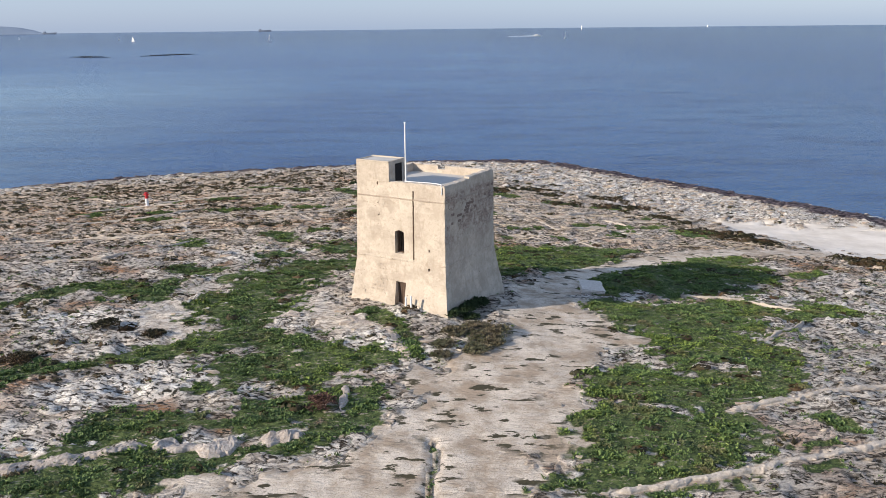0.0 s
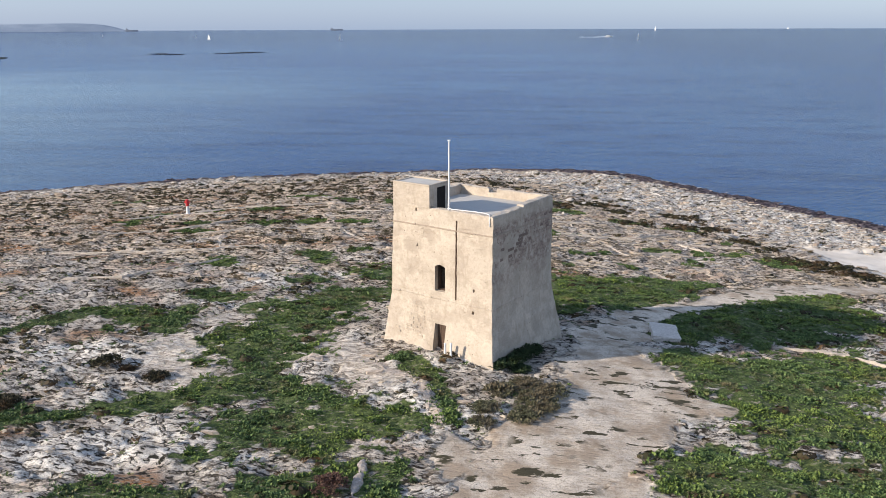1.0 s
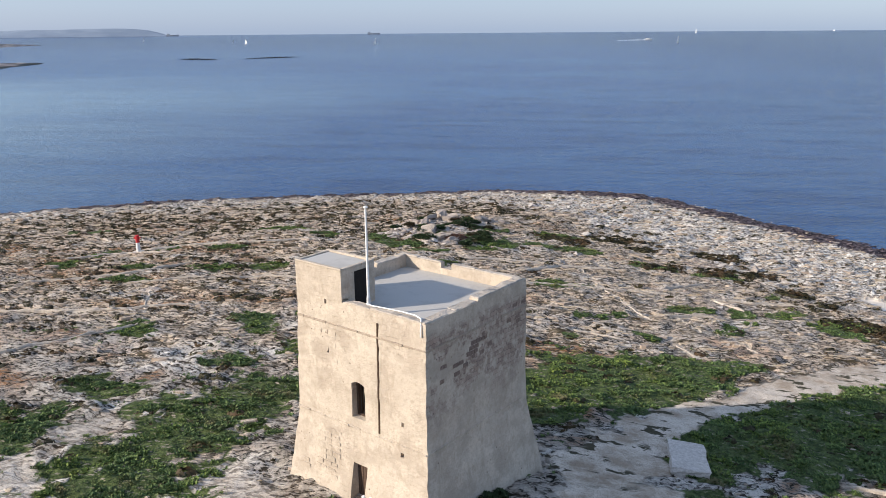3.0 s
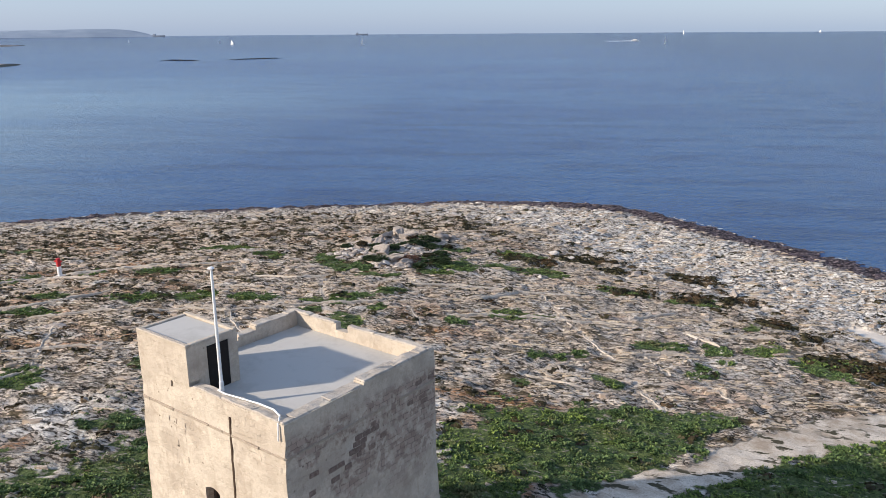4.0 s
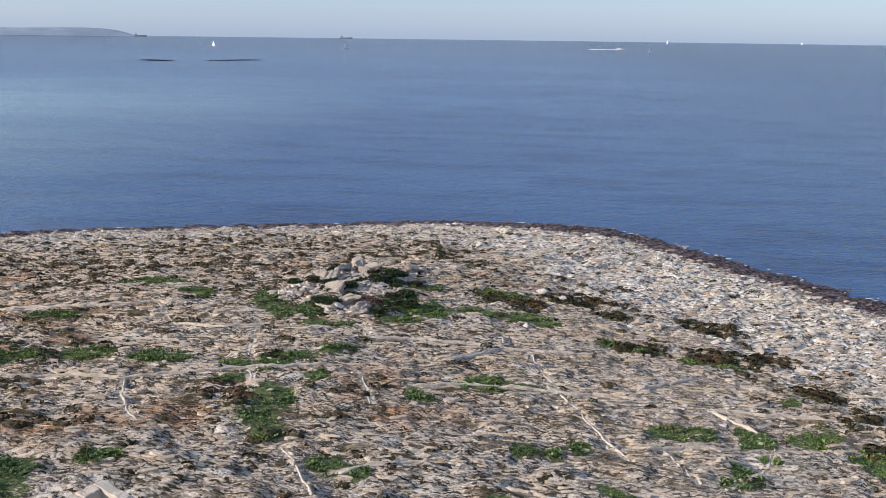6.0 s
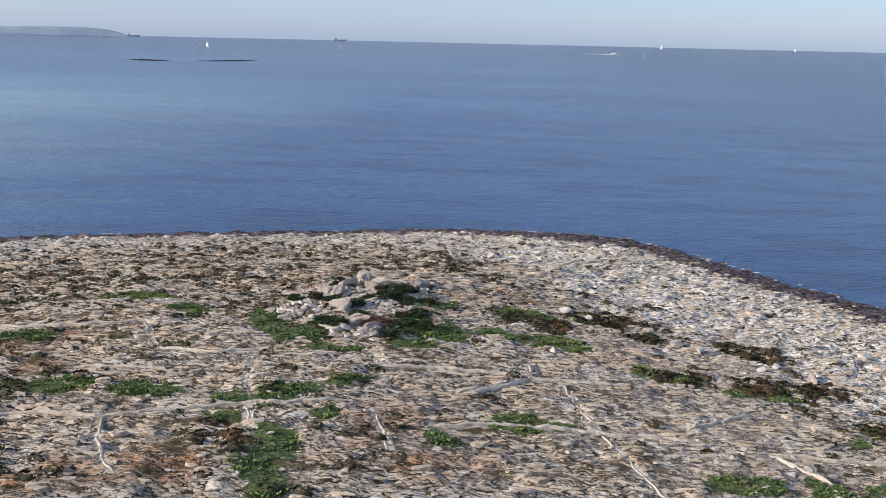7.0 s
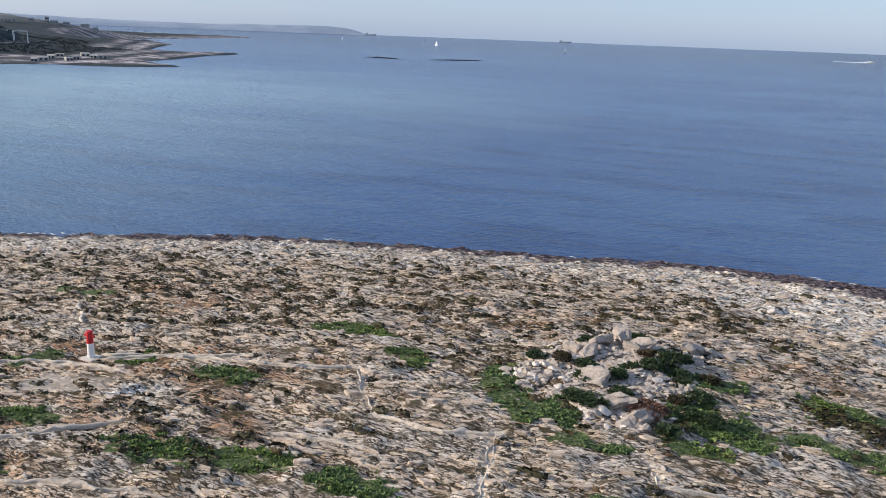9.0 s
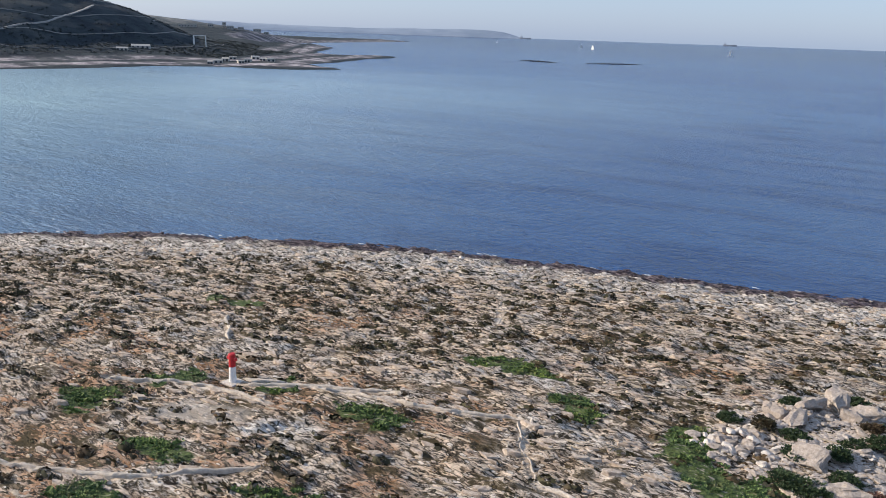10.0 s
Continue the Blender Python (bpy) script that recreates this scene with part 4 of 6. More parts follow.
def build_tower():
    rng = random.Random(5)
    tower = empty("watchtower", (MID.x, MID.y, 7.0), "square cream limestone watchtower with flared base and flat roof", "tower")
    bm = bmesh.new()
    rings = []
    for z in [6.4, 8.7] + [8.7 + 11.3 * k / 26 for k in range(1, 27)]:
        x0, x1, y0, y1 = [v + rng.uniform(-0.022, 0.022) for v in tower_at(z)]
        ring = []
        for (ax, ay), (bx, by) in (((x0, y0), (x1, y0)), ((x1, y0), (x1, y1)), ((x1, y1), (x0, y1)), ((x0, y1), (x0, y0))):
            for k in range(6):
                j = rng.uniform(-0.018, 0.018)
                ring.append(bm.verts.new((ax + (bx - ax) * k / 6 + j, ay + (by - ay) * k / 6 + j, z)))
        rings.append(ring)
    n = len(rings[0])
    for lo, hi in zip(rings, rings[1:]):
        for k in range(n):
            bm.faces.new((lo[k], lo[(k + 1) % n], hi[(k + 1) % n], hi[k]))
    bm.faces.new(rings[0][::-1])
    bm.faces.new(rings[-1])
    holes = [block(-3.95, 3.99, -3.87, 3.95, 19.2, 22),                    # roof terrace inside the parapet
             block(-0.3, 0.72, -6, -4.15, 8.45, 10.95), arched(-0.5, 0.45, -6, -3.7, 13.5, 15.62),
             block(1.36, 1.5, -6, -4.3, 13.08, 19.25),                    # chase of the old drain
             block(-2.35, -2.2, -6, -4.0, 19.5, 19.77), block(-2.26, -2.12, -6, -4.0, 16.75, 17.0),
             block(2.95, 3.11, -6, -4.2, 14.0, 14.25), block(2.93, 3.15, -6, -4.25, 12.3, 12.55),
             block(-1.2, -0.42, 3, 6, 19.66, 22), block(3, 6, -4.6, -0.2, 19.88, 22), block(-1.0, 6, -6, -3, 19.86, 22), block(-6, -3.5, -2.0, 0.3, 19.52, 22), block(-6, -3.5, 0.3, 1.35, 19.78, 22)]
    body = part("wall", in_tower(cut(bm, holes)), PLASTER, tower, "cream lime render worn to the stone")
    part("roof", in_tower(bevelled(block(-3.945, 3.985, -3.865, 3.945, 18.9, 19.27), 0.01)), CONCRETE, tower, "grey cement roof terrace with darker patches")
    # string courses: a worn lip of stones all round
    for name, z, out in (("string_course_stone", 12.95, 0.07), ("cornice_stone", 18.5, 0.07)):
        finish = PLASTER if z < 15 else WEATHERED_SHADE
        x0, x1, y0, y1 = tower_at(z)
        for fixed, lo, hi, horizontal in ((y0, x0, x1, True), (y1, x0, x1, True), (x0, y0, y1, False), (x1, y0, y1, False)):
            s, sign = lo, 1 if fixed > 0 else -1
            while s < hi - 0.2:
                e = min(hi, s + rng.uniform(0.5, 0.95))
                o, h = out * rng.uniform(0.4, 1.15), rng.uniform(0.06, 0.12)
                if rng.random() > 0.06:
                    span = sorted((fixed - sign * 0.05, fixed + sign * o))
                    b = bmesh.new()
                    if horizontal:
                        box(b, s + 0.01, e - 0.01, span[0], span[1], z - h, z + 0.03)
                    else:
                        box(b, span[0], span[1], s + 0.01, e - 0.01, z - h, z + 0.03)
                    part(name, in_tower(bevelled(b, 0.02)), finish, tower)
                s = e
    # coping stones on the parapet, uneven and chipped
    b_runs = [((-0.95, 4.52), (-4.34, -3.83), True, 19.86), ((-0.38, 4.52), (3.92, 4.25), True, 20.0), ((-4.42, -1.24), (3.92, 4.25), True, 20.0),
              ((-3.8, -0.25), (3.96, 4.52), False, 19.88), ((-0.15, 3.9), (3.96, 4.52), False, 20.0), ((1.4, 3.9), (-4.42, -3.92), False, 20.0), ((0.35, 1.32), (-4.42, -3.92), False, 19.78), ((-1.9, 0.28), (-4.42, -3.92), False, 19.52)]
    for (s0, s1), (t0, t1), horizontal, top in b_runs:
        s = s0
        while s < s1 - 0.12:
            e = min(s1, s + rng.uniform(0.9, 2.1))
            z1 = top + rng.uniform(0.03, 0.1)
            b = bmesh.new()
            a = [s + 0.003, e - 0.003, t0 + rng.uniform(-0.02, 0.02), t1 + rng.uniform(-0.02, 0.02)]
            box(b, *(a if horizontal else a[2:] + a[:2]), top - 0.05, z1)
            bevelled(b, 0.03)
            bmesh.ops.subdivide_edges(b, edges=[q for q in b.edges if q.calc_length() > 0.3], cuts=4, use_grid_fill=True)
            for v in b.verts:
                rise = 0.07 * (noise.noise(v.co * 1.7) + 0.5 * noise.noise(v.co * 5.0))
                v.co += Vector((0.02 * noise.noise(v.co * 4.0), 0.02 * noise.noise(v.co * 4.0 + Vector((9, 0, 0))), rise if v.co.z > top else 0))
            part("coping_stone", in_tower(b), CAPPING, tower)
            s = e
    # exposed blocks on the shaded side, where the plaster has fallen
    meshes = []
    for k in range(8):
        b = bmesh.new()
        box(b, -0.5, 0.5, -0.5, 0.5, -0.5, 0.5)
        bmesh.ops.bevel(b, geom=list(b.edges), offset=0.07, segments=1, affect="EDGES")
        for v in b.verts:
            v.co += Vector((rng.uniform(-0.05, 0.05), rng.uniform(-0.05, 0.05), rng.uniform(-0.07, 0.07)))
        me = bpy.data.meshes.new("stone")
        b.to_mesh(me)
        b.free()
        me.materials.append(BLOCK)
        meshes.append(me)
    meshes_front = [me.copy() for me in meshes]
    for me in meshes_front:
        me.materials[0] = PLASTER
    side_turn = math.degrees(math.atan2(EY.y, EY.x))
    front_turn = math.degrees(math.atan2(EX.y, EX.x))
    row = 0
    for z in np.arange(15.0, 19.7, 0.25):
        row += 1
        s = -4.1 + (row % 2) * 0.25
        while s < 4.0:
            w = rng.uniform(0.24, 0.5)
            c = s + w / 2
            worn = fbm(np.array(c * 0.55 + 4), np.array(z * 0.8), 3, 71)
            zone = 1.0 - min(1.0, abs((z - 17.3) - 0.18 * (c + 1.0)) / 1.9)
            if worn * 0.7 + zone * 0.5 + rng.uniform(-0.24, 0.24) > 0.88 and (z < 18.2 or z > 18.6):
                x1 = tower_at(z)[1]
                p = TOWER @ Vector((x1 + 0.005, c, z))
                piece("stone", meshes[rng.randrange(8)], body, pose(p.x, p.y, p.z, 0, 0, side_turn) @ Matrix.Diagonal((w - 0.03, 0.035, 0.215, 1)))
            s += w
    for z in np.arange(9.3, 18.0, 0.32):
        s = -4.2
        while s < 4.0:
            w = rng.uniform(0.4, 0.7)
            c = s + w / 2
            worn = fbm(np.array(c * 0.7 + 30), np.array(z * 0.6), 3, 15)
            if worn > 0.66 and not (-1.4 < c < 1.7) and abs(z - 13.05) > 0.3:
                p = TOWER @ Vector((c, tower_at(z)[2], z))
                piece("stone", meshes_front[rng.randrange(8)], body, pose(p.x, p.y, p.z, 0, 0, front_turn) @ Matrix.Diagonal((w - 0.04, 0.035, 0.27, 1)))
            s += w
    b = bmesh.new()
    tube(b, (1.43, tower_at(13.2)[2] + 0.03, 13.12), (1.43, tower_at(19.2)[2] + 0.03, 19.23), 0.07, 0.07, 8)
    part("drainpipe", in_tower(b), RUST, tower, "rusty dark drainpipe sunk in a chase")
    # window: lintel recess, shutter leaf and bars
    window = part("window", in_tower(block(-0.49, 0.44, -3.76, -3.7, 13.5, 15.6)), DARK, tower, "narrow arched window opening, dark inside")
    b = bmesh.new()
    box(b, -0.49, -0.38, -4.1, -3.77, 13.52, 15.48)
    box(b, 0.33, 0.44, -4.1, -3.77, 13.52, 15.48)
    box(b, -0.49, 0.44, -4.1, -3.77, 13.5, 13.6)
    part("window_frame", in_tower(b), WOOD, window, "dark weathered wooden frame")
    for k in range(3):
        b = bmesh.new()
        x = -0.22 + 0.19 * k
        tube(b, (x, -4.05, 13.6), (x, -4.05, 15.5), 0.018, 0.018, 6)
        part("bar", in_tower(b), IRON, window)
    door = part("door", in_tower(block(-0.29, 0.71, -4.4, -4.32, 8.46, 10.93)), WOOD, tower, "dark plank door set deep in the wall")
    for k in range(5):
        part("plank", in_tower(bevelled(block(-0.28 + 0.2 * k, -0.1 + 0.2 * k, -4.44, -4.4, 8.48, 10.9), 0.008)), WOOD, door)
    # roof turret over the stair
    x0, x1, y0, y1 = -4.43, -1.0, -4.41, -1.93
    part("turret_footing", in_tower(block(-3.93, x1 - 0.004, -3.85, y1 - 0.004, 19.2, 19.86)), PLASTER, tower)
    turret = part("turret", in_tower(cut(block(x0, x1, y0, y1, 19.84, 21.52), [block(x1 - 0.6, 0, -3.45, -2.4, 19.7, 21.3)])), PLASTER, tower, "small square stair turret on the roof")
    for a, c, d, e in ((x0 - 0.02, x1 + 0.02, y0 - 0.02, y0 + 0.2), (x0 - 0.02, x1 + 0.02, y1 - 0.2, y1 + 0.02), (x0 - 0.02, x0 + 0.2, y0 + 0.2, y1 - 0.2), (x1 - 0.2, x1 + 0.02, y0 + 0.2, y1 - 0.2)):
        part("coping", in_tower(bevelled(block(a, c, d, e, 21.52, 21.63 + rng.uniform(-0.02, 0.03)), 0.03)), PLASTER, turret)
    part("turret_roof", in_tower(block(x0 + 0.22, x1 - 0.22, y0 + 0.22, y1 - 0.22, 21.51, 21.55)), CONCRETE, turret)
    part("doorway", in_tower(block(x1 - 0.58, x1 - 0.52, -3.45, -2.4, 19.87, 21.3)), DARK, turret, "dark turret doorway")
    # Added flush panel, near-black, in place of the shade inside the opening.
    part("dark_panel", in_tower(bevelled(block(x1 - 0.03, x1 + 0.02, -3.43, -2.42, 19.28, 21.28), 0.01)), DARK, turret, "near-black panel standing for the dark turret opening")


build_tower()


def build_mast():
    base = TOWER @ Vector((0.42, -3.9, 19.95))
    mast = empty("flagpole", base, "bare white flagpole on the tower parapet", "flagpole")
    b = bmesh.new()
    tube(b, base - Vector((0, 0, 0.12)), base + Vector((0, 0, 5.0)), 0.075, 0.05, 10)
    part("pole", b, WHITE, mast)
    b = bmesh.new()
    tube(b, base + Vector((0, 0, 5.0)), base + Vector((0, 0, 5.05)), 0.05, 0.14, 10)
    tube(b, base + Vector((0, 0, 5.05)), base + Vector((0, 0, 5.11)), 0.14, 0.07, 10)
    part("cap", b, WHITE, mast)
    b = bmesh.new()
    tube(b, base - Vector((0, 0, 0.06)), base + Vector((0, 0, 0.35)), 0.1, 0.095, 10)
    part("collar", b, STEEL, mast)
    pts = [TOWER @ Vector(p) for p in ((0.42, -4.08, 20.0), (0.9, -4.12, 19.99), (1.7, -4.02, 20.0), (2.7, -3.9, 20.0), (3.5, -3.9, 20.0), (4.05, -4.1, 20.0), (4.3, -4.42, 19.8), (4.3, -4.45, 19.2))]
    b = bmesh.new()
    for p, q in zip(pts, pts[1:]):
        tube(b, p, q, 0.035, 0.035, 6)
    ob = tagged(part("cable", b, WHITE, None), "white cable lying along the tower parapet", "cable")


build_mast()


def ground_z(x, y):
    return float(height(np.array([float(x)]), np.array([float(y)]))[0])


def build_posts():
    for k, (a, h) in enumerate(((1.15, 1.05), (1.75, 1.15))):
        p = TOWER @ Vector((a + 0.22, -5.75 - 0.1 * k, 0))
        z = ground_z(p.x, p.y)
        post = empty("bollard", (p.x, p.y, z), "short white painted post before the tower door", "post", "posts at the tower door")
        b = bmesh.new()
        tube(b, (p.x, p.y, z - 0.15), (p.x, p.y, z + h), 0.1, 0.09, 10)
        part("shaft", b, WHITE, post)
        b = bmesh.new()
        tube(b, (p.x, p.y, z + h), (p.x, p.y, z + h + 0.07), 0.11, 0.05, 10)
        part("cap", b, WHITE, post)


build_posts()


def build_marker():
    x, y = -48.5, 122.8
    z = ground_z(x, y)
    marker = empty("beacon_pillar", (x, y, z), "white concrete marker pillar with a red painted head", "pillar")
    b = bmesh.new()
    box(b, x - 0.6, x + 0.6, y - 0.6, y + 0.6, z - 0.4, z + 0.16)
    part("base", bevelled(b, 0.04), ROCK_PALE, marker, "rough concrete base")
    b = bmesh.new()
    tube(b, (x, y, z + 0.15), (x, y, z + 1.35), 0.27, 0.25, 16)
    part("shaft", b, WHITE, marker)
    b = bmesh.new()
    tube(b, (x, y, z + 1.35), (x, y, z + 2.3), 0.255, 0.24, 16)
    part("head", b, RED, marker, "red painted upper half")
    b = bmesh.new()
    for s in (-1, 1):
        box(b, x + s * 0.34 - 0.12, x + s * 0.34 + 0.12, y - 0.1, y + 0.1, z + 1.86, z + 2.08)
    part("bracket", bevelled(b, 0.02), RED, marker)
    b = bmesh.new()
    tube(b, (x, y, z + 2.3), (x, y, z + 2.36), 0.27, 0.19, 16)
    part("cap", b, RED, marker)


build_marker()


def build_slab():
    x, y = 15.1, 75.7
    z = ground_z(x, y)
    b = bmesh.new()
    box(b, -1.15, 1.15, -1.95, 1.95, -0.4, 0.22)
    bmesh.ops.subdivide_edges(b, edges=list(b.edges), cuts=3, use_grid_fill=True)
    rng = random.Random(2)
    for v in b.verts:
        v.co += Vector((rng.uniform(-0.06, 0.06), rng.uniform(-0.06, 0.06), rng.uniform(-0.03, 0.03)))
    bmesh.ops.transform(b, matrix=pose(x, y, z + 0.18, -3, 4, -4), verts=b.verts)
    tagged(part("concrete_slab", b, ROCK_PALE, None), "broken pale concrete slab lying tilted in the grass", "slab")


build_slab()


# ---- boulders and rubble walls ----
LEDGE_PALE = plain_rock("pale_grey_ledge", (0.24, 0.2, 0.17), (0.66, 0.585, 0.52), 2.6, (0.36, 0.3, 0.24))
ROUND = stone_meshes("boulder", LEDGE_PALE, 8, 100, 2, 0.62)
ROUND_PALE = stone_meshes("boulder", ROCK_PALE, 8, 200, 2, 0.6)
ROUND_BIG = stone_meshes("boulder", LEDGE_PALE, 6, 260, 3, 0.62)
WALL_STONE = plain_rock("weathered_field_stone", (0.36, 0.305, 0.25), (0.7, 0.615, 0.52), 2.2)
FLAT = stone_meshes("stone", WALL_STONE, 8, 300, 1, 0.42)


def boulder(x, y, size, label, group, rng, pale=True, tall=1.0, name="boulder", sink=0.22, lift=0.0):
    ob = new(name, ROUND_BIG[rng.randrange(6)] if size > 1.55 else (ROUND_PALE if pale else ROUND)[rng.randrange(8)])
    z = ground_z(x, y) + size * tall * (0.36 - sink) + lift
    ob.matrix_basis = pose(x, y, z, rng.uniform(-14, 14), rng.uniform(-14, 14), rng.uniform(0, 360)) @ Matrix.Diagonal((size, size * rng.uniform(0.7, 1.0), size * tall, 1))
    return tagged(ob, label, "rock", group)


def ridge(name, pts, width, tall, material, seed, step=0.22):
    """A low broken ridge of stone along a line, following the ground."""
    x, y = [], []
    for (ax, ay), (bx, by) in zip(pts, pts[1:]):
        n = max(3, int(math.hypot(bx - ax, by - ay) / step))
        x += [ax + (bx - ax) * k / n for k in range(n)]
        y += [ay + (by - ay) * k / n for k in range(n)]
    x, y = np.array(x + [pts[-1][0]]), np.array(y + [pts[-1][1]])
    tx, ty = np.gradient(x), np.gradient(y)
    size = np.hypot(tx, ty)
    nx, ny = -ty / size, tx / size
    run = np.concatenate([[0], np.cumsum(np.hypot(np.diff(x), np.diff(y)))])
    end = smooth(0, 0.7, np.minimum(run, run[-1] - run)) * 0.85 + 0.15
    side = (fbm(x * 0.6, y * 0.6, 2, seed) - 0.5) * 0.7 + (fbm(x * 2.2, y * 2.2, 2, seed + 5) - 0.5) * 0.35 * width
    w = width * (0.55 + 0.9 * fbm(x * 1.2, y * 1.2, 2, seed + 1)) * end
    h = tall * (0.45 + 1.1 * fbm(x * 1.1, y * 1.1, 3, seed + 2)) * end
    s = np.linspace(-1, 1, 9)
    px = x[:, None] + nx[:, None] * (side[:, None] + s * w[:, None] / 2)
    py = y[:, None] + ny[:, None] * (side[:, None] + s * w[:, None] / 2)
    bump = 0.7 + 0.6 * fbm(px * 2.6, py * 2.6, 3, seed + 3)
    pz = height(px.ravel(), py.ravel()).reshape(px.shape) + h[:, None] * np.sqrt(np.clip(1 - s ** 4, 0, 1)) * bump - 0.1 * np.abs(s) ** 3 - 0.02
    m = len(s)
    k = np.arange(len(x) - 1)[:, None] * m + np.arange(m - 1)[None]
    k = k.ravel()
    return mesh_of(name, np.stack([px, py, pz], 2).reshape(-1, 3), np.stack([k, k + m, k + m + 1, k + 1], 1), material, True)


def build_boulders():
    rng = random.Random(11)
    heap = "rocks heaped on the low mound"
    for x, y, s, tall in ((-10.6, 144.6, 2.5, 1.0), (-8.9, 143.6, 2.0, 0.9), (-12.4, 143.2, 2.0, 1.0), (-14.6, 141.2, 2.0, 1.1), (-9.2, 131.4, 3.4, 0.8), (-7.6, 129.4, 2.6, 0.8), (-11.5, 134.6, 3.2, 0.9),
                          (-6.9, 129.9, 2.0, 0.8), (-12.8, 140.5, 2.4, 0.8), (-9.4, 143.0, 2.2, 0.9), (-16.6, 138.6, 1.7, 0.9), (-14.8, 136.6, 1.6, 0.8), (-5.2, 147.6, 2.4, 0.9), (-3.8, 148.6, 2.0, 0.9)):
        boulder(x, y, 0.88 * s, "large limestone boulder on a low rocky mound", heap, rng, tall > 0.85, tall * 1.15, lift=0.25 if y > 143 else 0.0)
    for k in range(230):
        a, r = rng.uniform(0, 2 * math.pi), rng.random() ** 0.6
        cx, cy, sx, sy = rng.choice(((-11, 143.8, 3.2, 2.4), (-15.6, 135, 2.8, 3.2), (-15.6, 135, 2.8, 3.2), (-8.6, 130.6, 2.8, 2.8), (-8.6, 130.6, 2.8, 2.8), (-10.8, 139, 6.5, 9.5), (-4.4, 148, 2.6, 1.8)))
        x, y = cx + sx * r * math.cos(a), cy + sy * r * math.sin(a)
        boulder(x, y, rng.uniform(0.4, 1.1), "weathered limestone rock among weeds on the mound", heap, rng, rng.random() < 0.4, rng.uniform(0.7, 1.1))
    for k in range(40):
        x = rng.uniform(-70, 60)
        d = rng.uniform(6, 26) if x > 0 else rng.uniform(4, 9)
        for y in np.arange(205, 120, -0.5):
            if float(inland(np.array(x), np.array(y))) > d:
                break
        boulder(x, float(y), rng.uniform(0.5, 1.1), "sea-worn pale boulder near the shoreline", "boulders along the shore", rng, True, rng.uniform(0.7, 1.1))
    for x, y, s in ((21.4, 138.3, 1.6), (23.5, 136.6, 1.1), (11, 144.9, 1.5), (13.4, 143.8, 1.2), (9.2, 131.6, 1.0), (28.5, 134, 1.4), (30.4, 135.5, 1.3), (32.6, 132.4, 1.6), (34, 134.5, 1.2), (27, 139, 1.3)):
        boulder(x, y, s, "loose pale boulder on stony ground", "loose boulders inland", rng)
    for k, (line, w, h) in enumerate((
            ([(-30, 38.2), (-24.6, 39.3), (-21.5, 40.2), (-19.7, 41.2), (-17.8, 42.1)], 1.2, 0.32), ([(-17.5, 42.1), (-16.2, 42), (-13.7, 41.5), (-11.9, 42.4)], 1.4, 0.42), ([(-11, 42.3), (-9.6, 42.6), (-8.1, 43.2)], 1.3, 0.4),
            ([(-6.3, 46.3), (-6.6, 50.5)], 0.6, 0.25), ([(-7.8, 52.5), (-5.7, 52), (-3.8, 53.5), (-2.8, 55.4), (-4.1, 59.3), (-6.4, 62.2), (-8.6, 63)], 1.3, 0.1), ([(-16, 63.3), (-14.2, 63.9), (-12.1, 63.6)], 1.1, 0.25),
            ([(-34, 102.2), (-37, 102.4)], 0.9, 0.25), ([(-30.4, 84), (-31, 85.2)], 0.6, 0.3))):
        tagged(new("rock_ledge", ridge("rock_ledge", line, w, 0.65 * h, LEDGE_PALE, 500 + 9 * k, 0.16)), "low wavy limestone ledge with green growth round it", "rock", "ledges in the green")


build_boulders()


def build_walls():
    rng = random.Random(23)
    for index, line in enumerate(WALLS + WALLS_NEAR + WALLS_MORE):
        x, y = line[0]
        wall = empty("rubble_wall", (x, y, ground_z(x, y)), "tumbled low line of pale field stones on bare ground", "rubble wall", "rubble walls across the headland")
        bold = len(WALLS) <= index < len(WALLS) + 2
        slant = abs(line[-1][1] - line[0][1]) > abs(line[-1][0] - line[0][0])
        core = new("core", ridge("core", line, 0.55 if bold else 0.2 if slant else 0.36, 0.07 if slant else 0.2, WALL_STONE, 1000 + 11 * index))
        core.parent = wall
        core.matrix_parent_inverse = wall.matrix_basis.inverted()
        for (ax, ay), (bx, by) in zip(line, line[1:]):
            n = max(2, int(math.hypot(bx - ax, by - ay) / 0.8))
            turn = math.degrees(math.atan2(by - ay, bx - ax))
            for k in range(n):
                if rng.random() < 0.12:
                    continue
                t, s = (k + rng.uniform(0, 1)) / n, rng.uniform(0.2, 0.5)
                px, py = ax + (bx - ax) * t + rng.gauss(0, 0.35), ay + (by - ay) * t + rng.gauss(0, 0.35)
                piece("stone", FLAT[rng.randrange(8)], wall, pose(px, py, ground_z(px, py) + 0.07, rng.uniform(-8, 8), rng.uniform(-8, 8), turn + rng.uniform(-16, 16)) @ Matrix.Diagonal((s * 1.15, s * rng.uniform(0.5, 0.75), s * rng.uniform(0.75, 1.3), 1)))


build_walls()


# ---- plants and loose stones ----
def sow(count, x0, x1, y0, y1, seed, keep):
    """Random places in a field, kept by chance."""
    rng = np.random.default_rng(seed)
    x, y = rng.uniform(x0, x1, count), rng.uniform(y0, y1, count)
    chance = keep(x, y, *fields(x, y))
    ok = rng.random(count) < chance
    return np.stack([x[ok], y[ok], height(x[ok], y[ok])], 1), rng


def clear_of_tower(x, y):
    inv = TOWER.inverted()
    a = inv[0][0] * x + inv[0][1] * y + inv[0][3]
    b = inv[1][0] * x + inv[1][1] * y + inv[1][3]
    return ~((np.abs(a) < 5.25) & (np.abs(b) < 5.25))


FROTH = painted("thin_sea_froth", (0.42, 0.45, 0.48), (0.22, 0.26, 0.3), 0.8, 2.0)


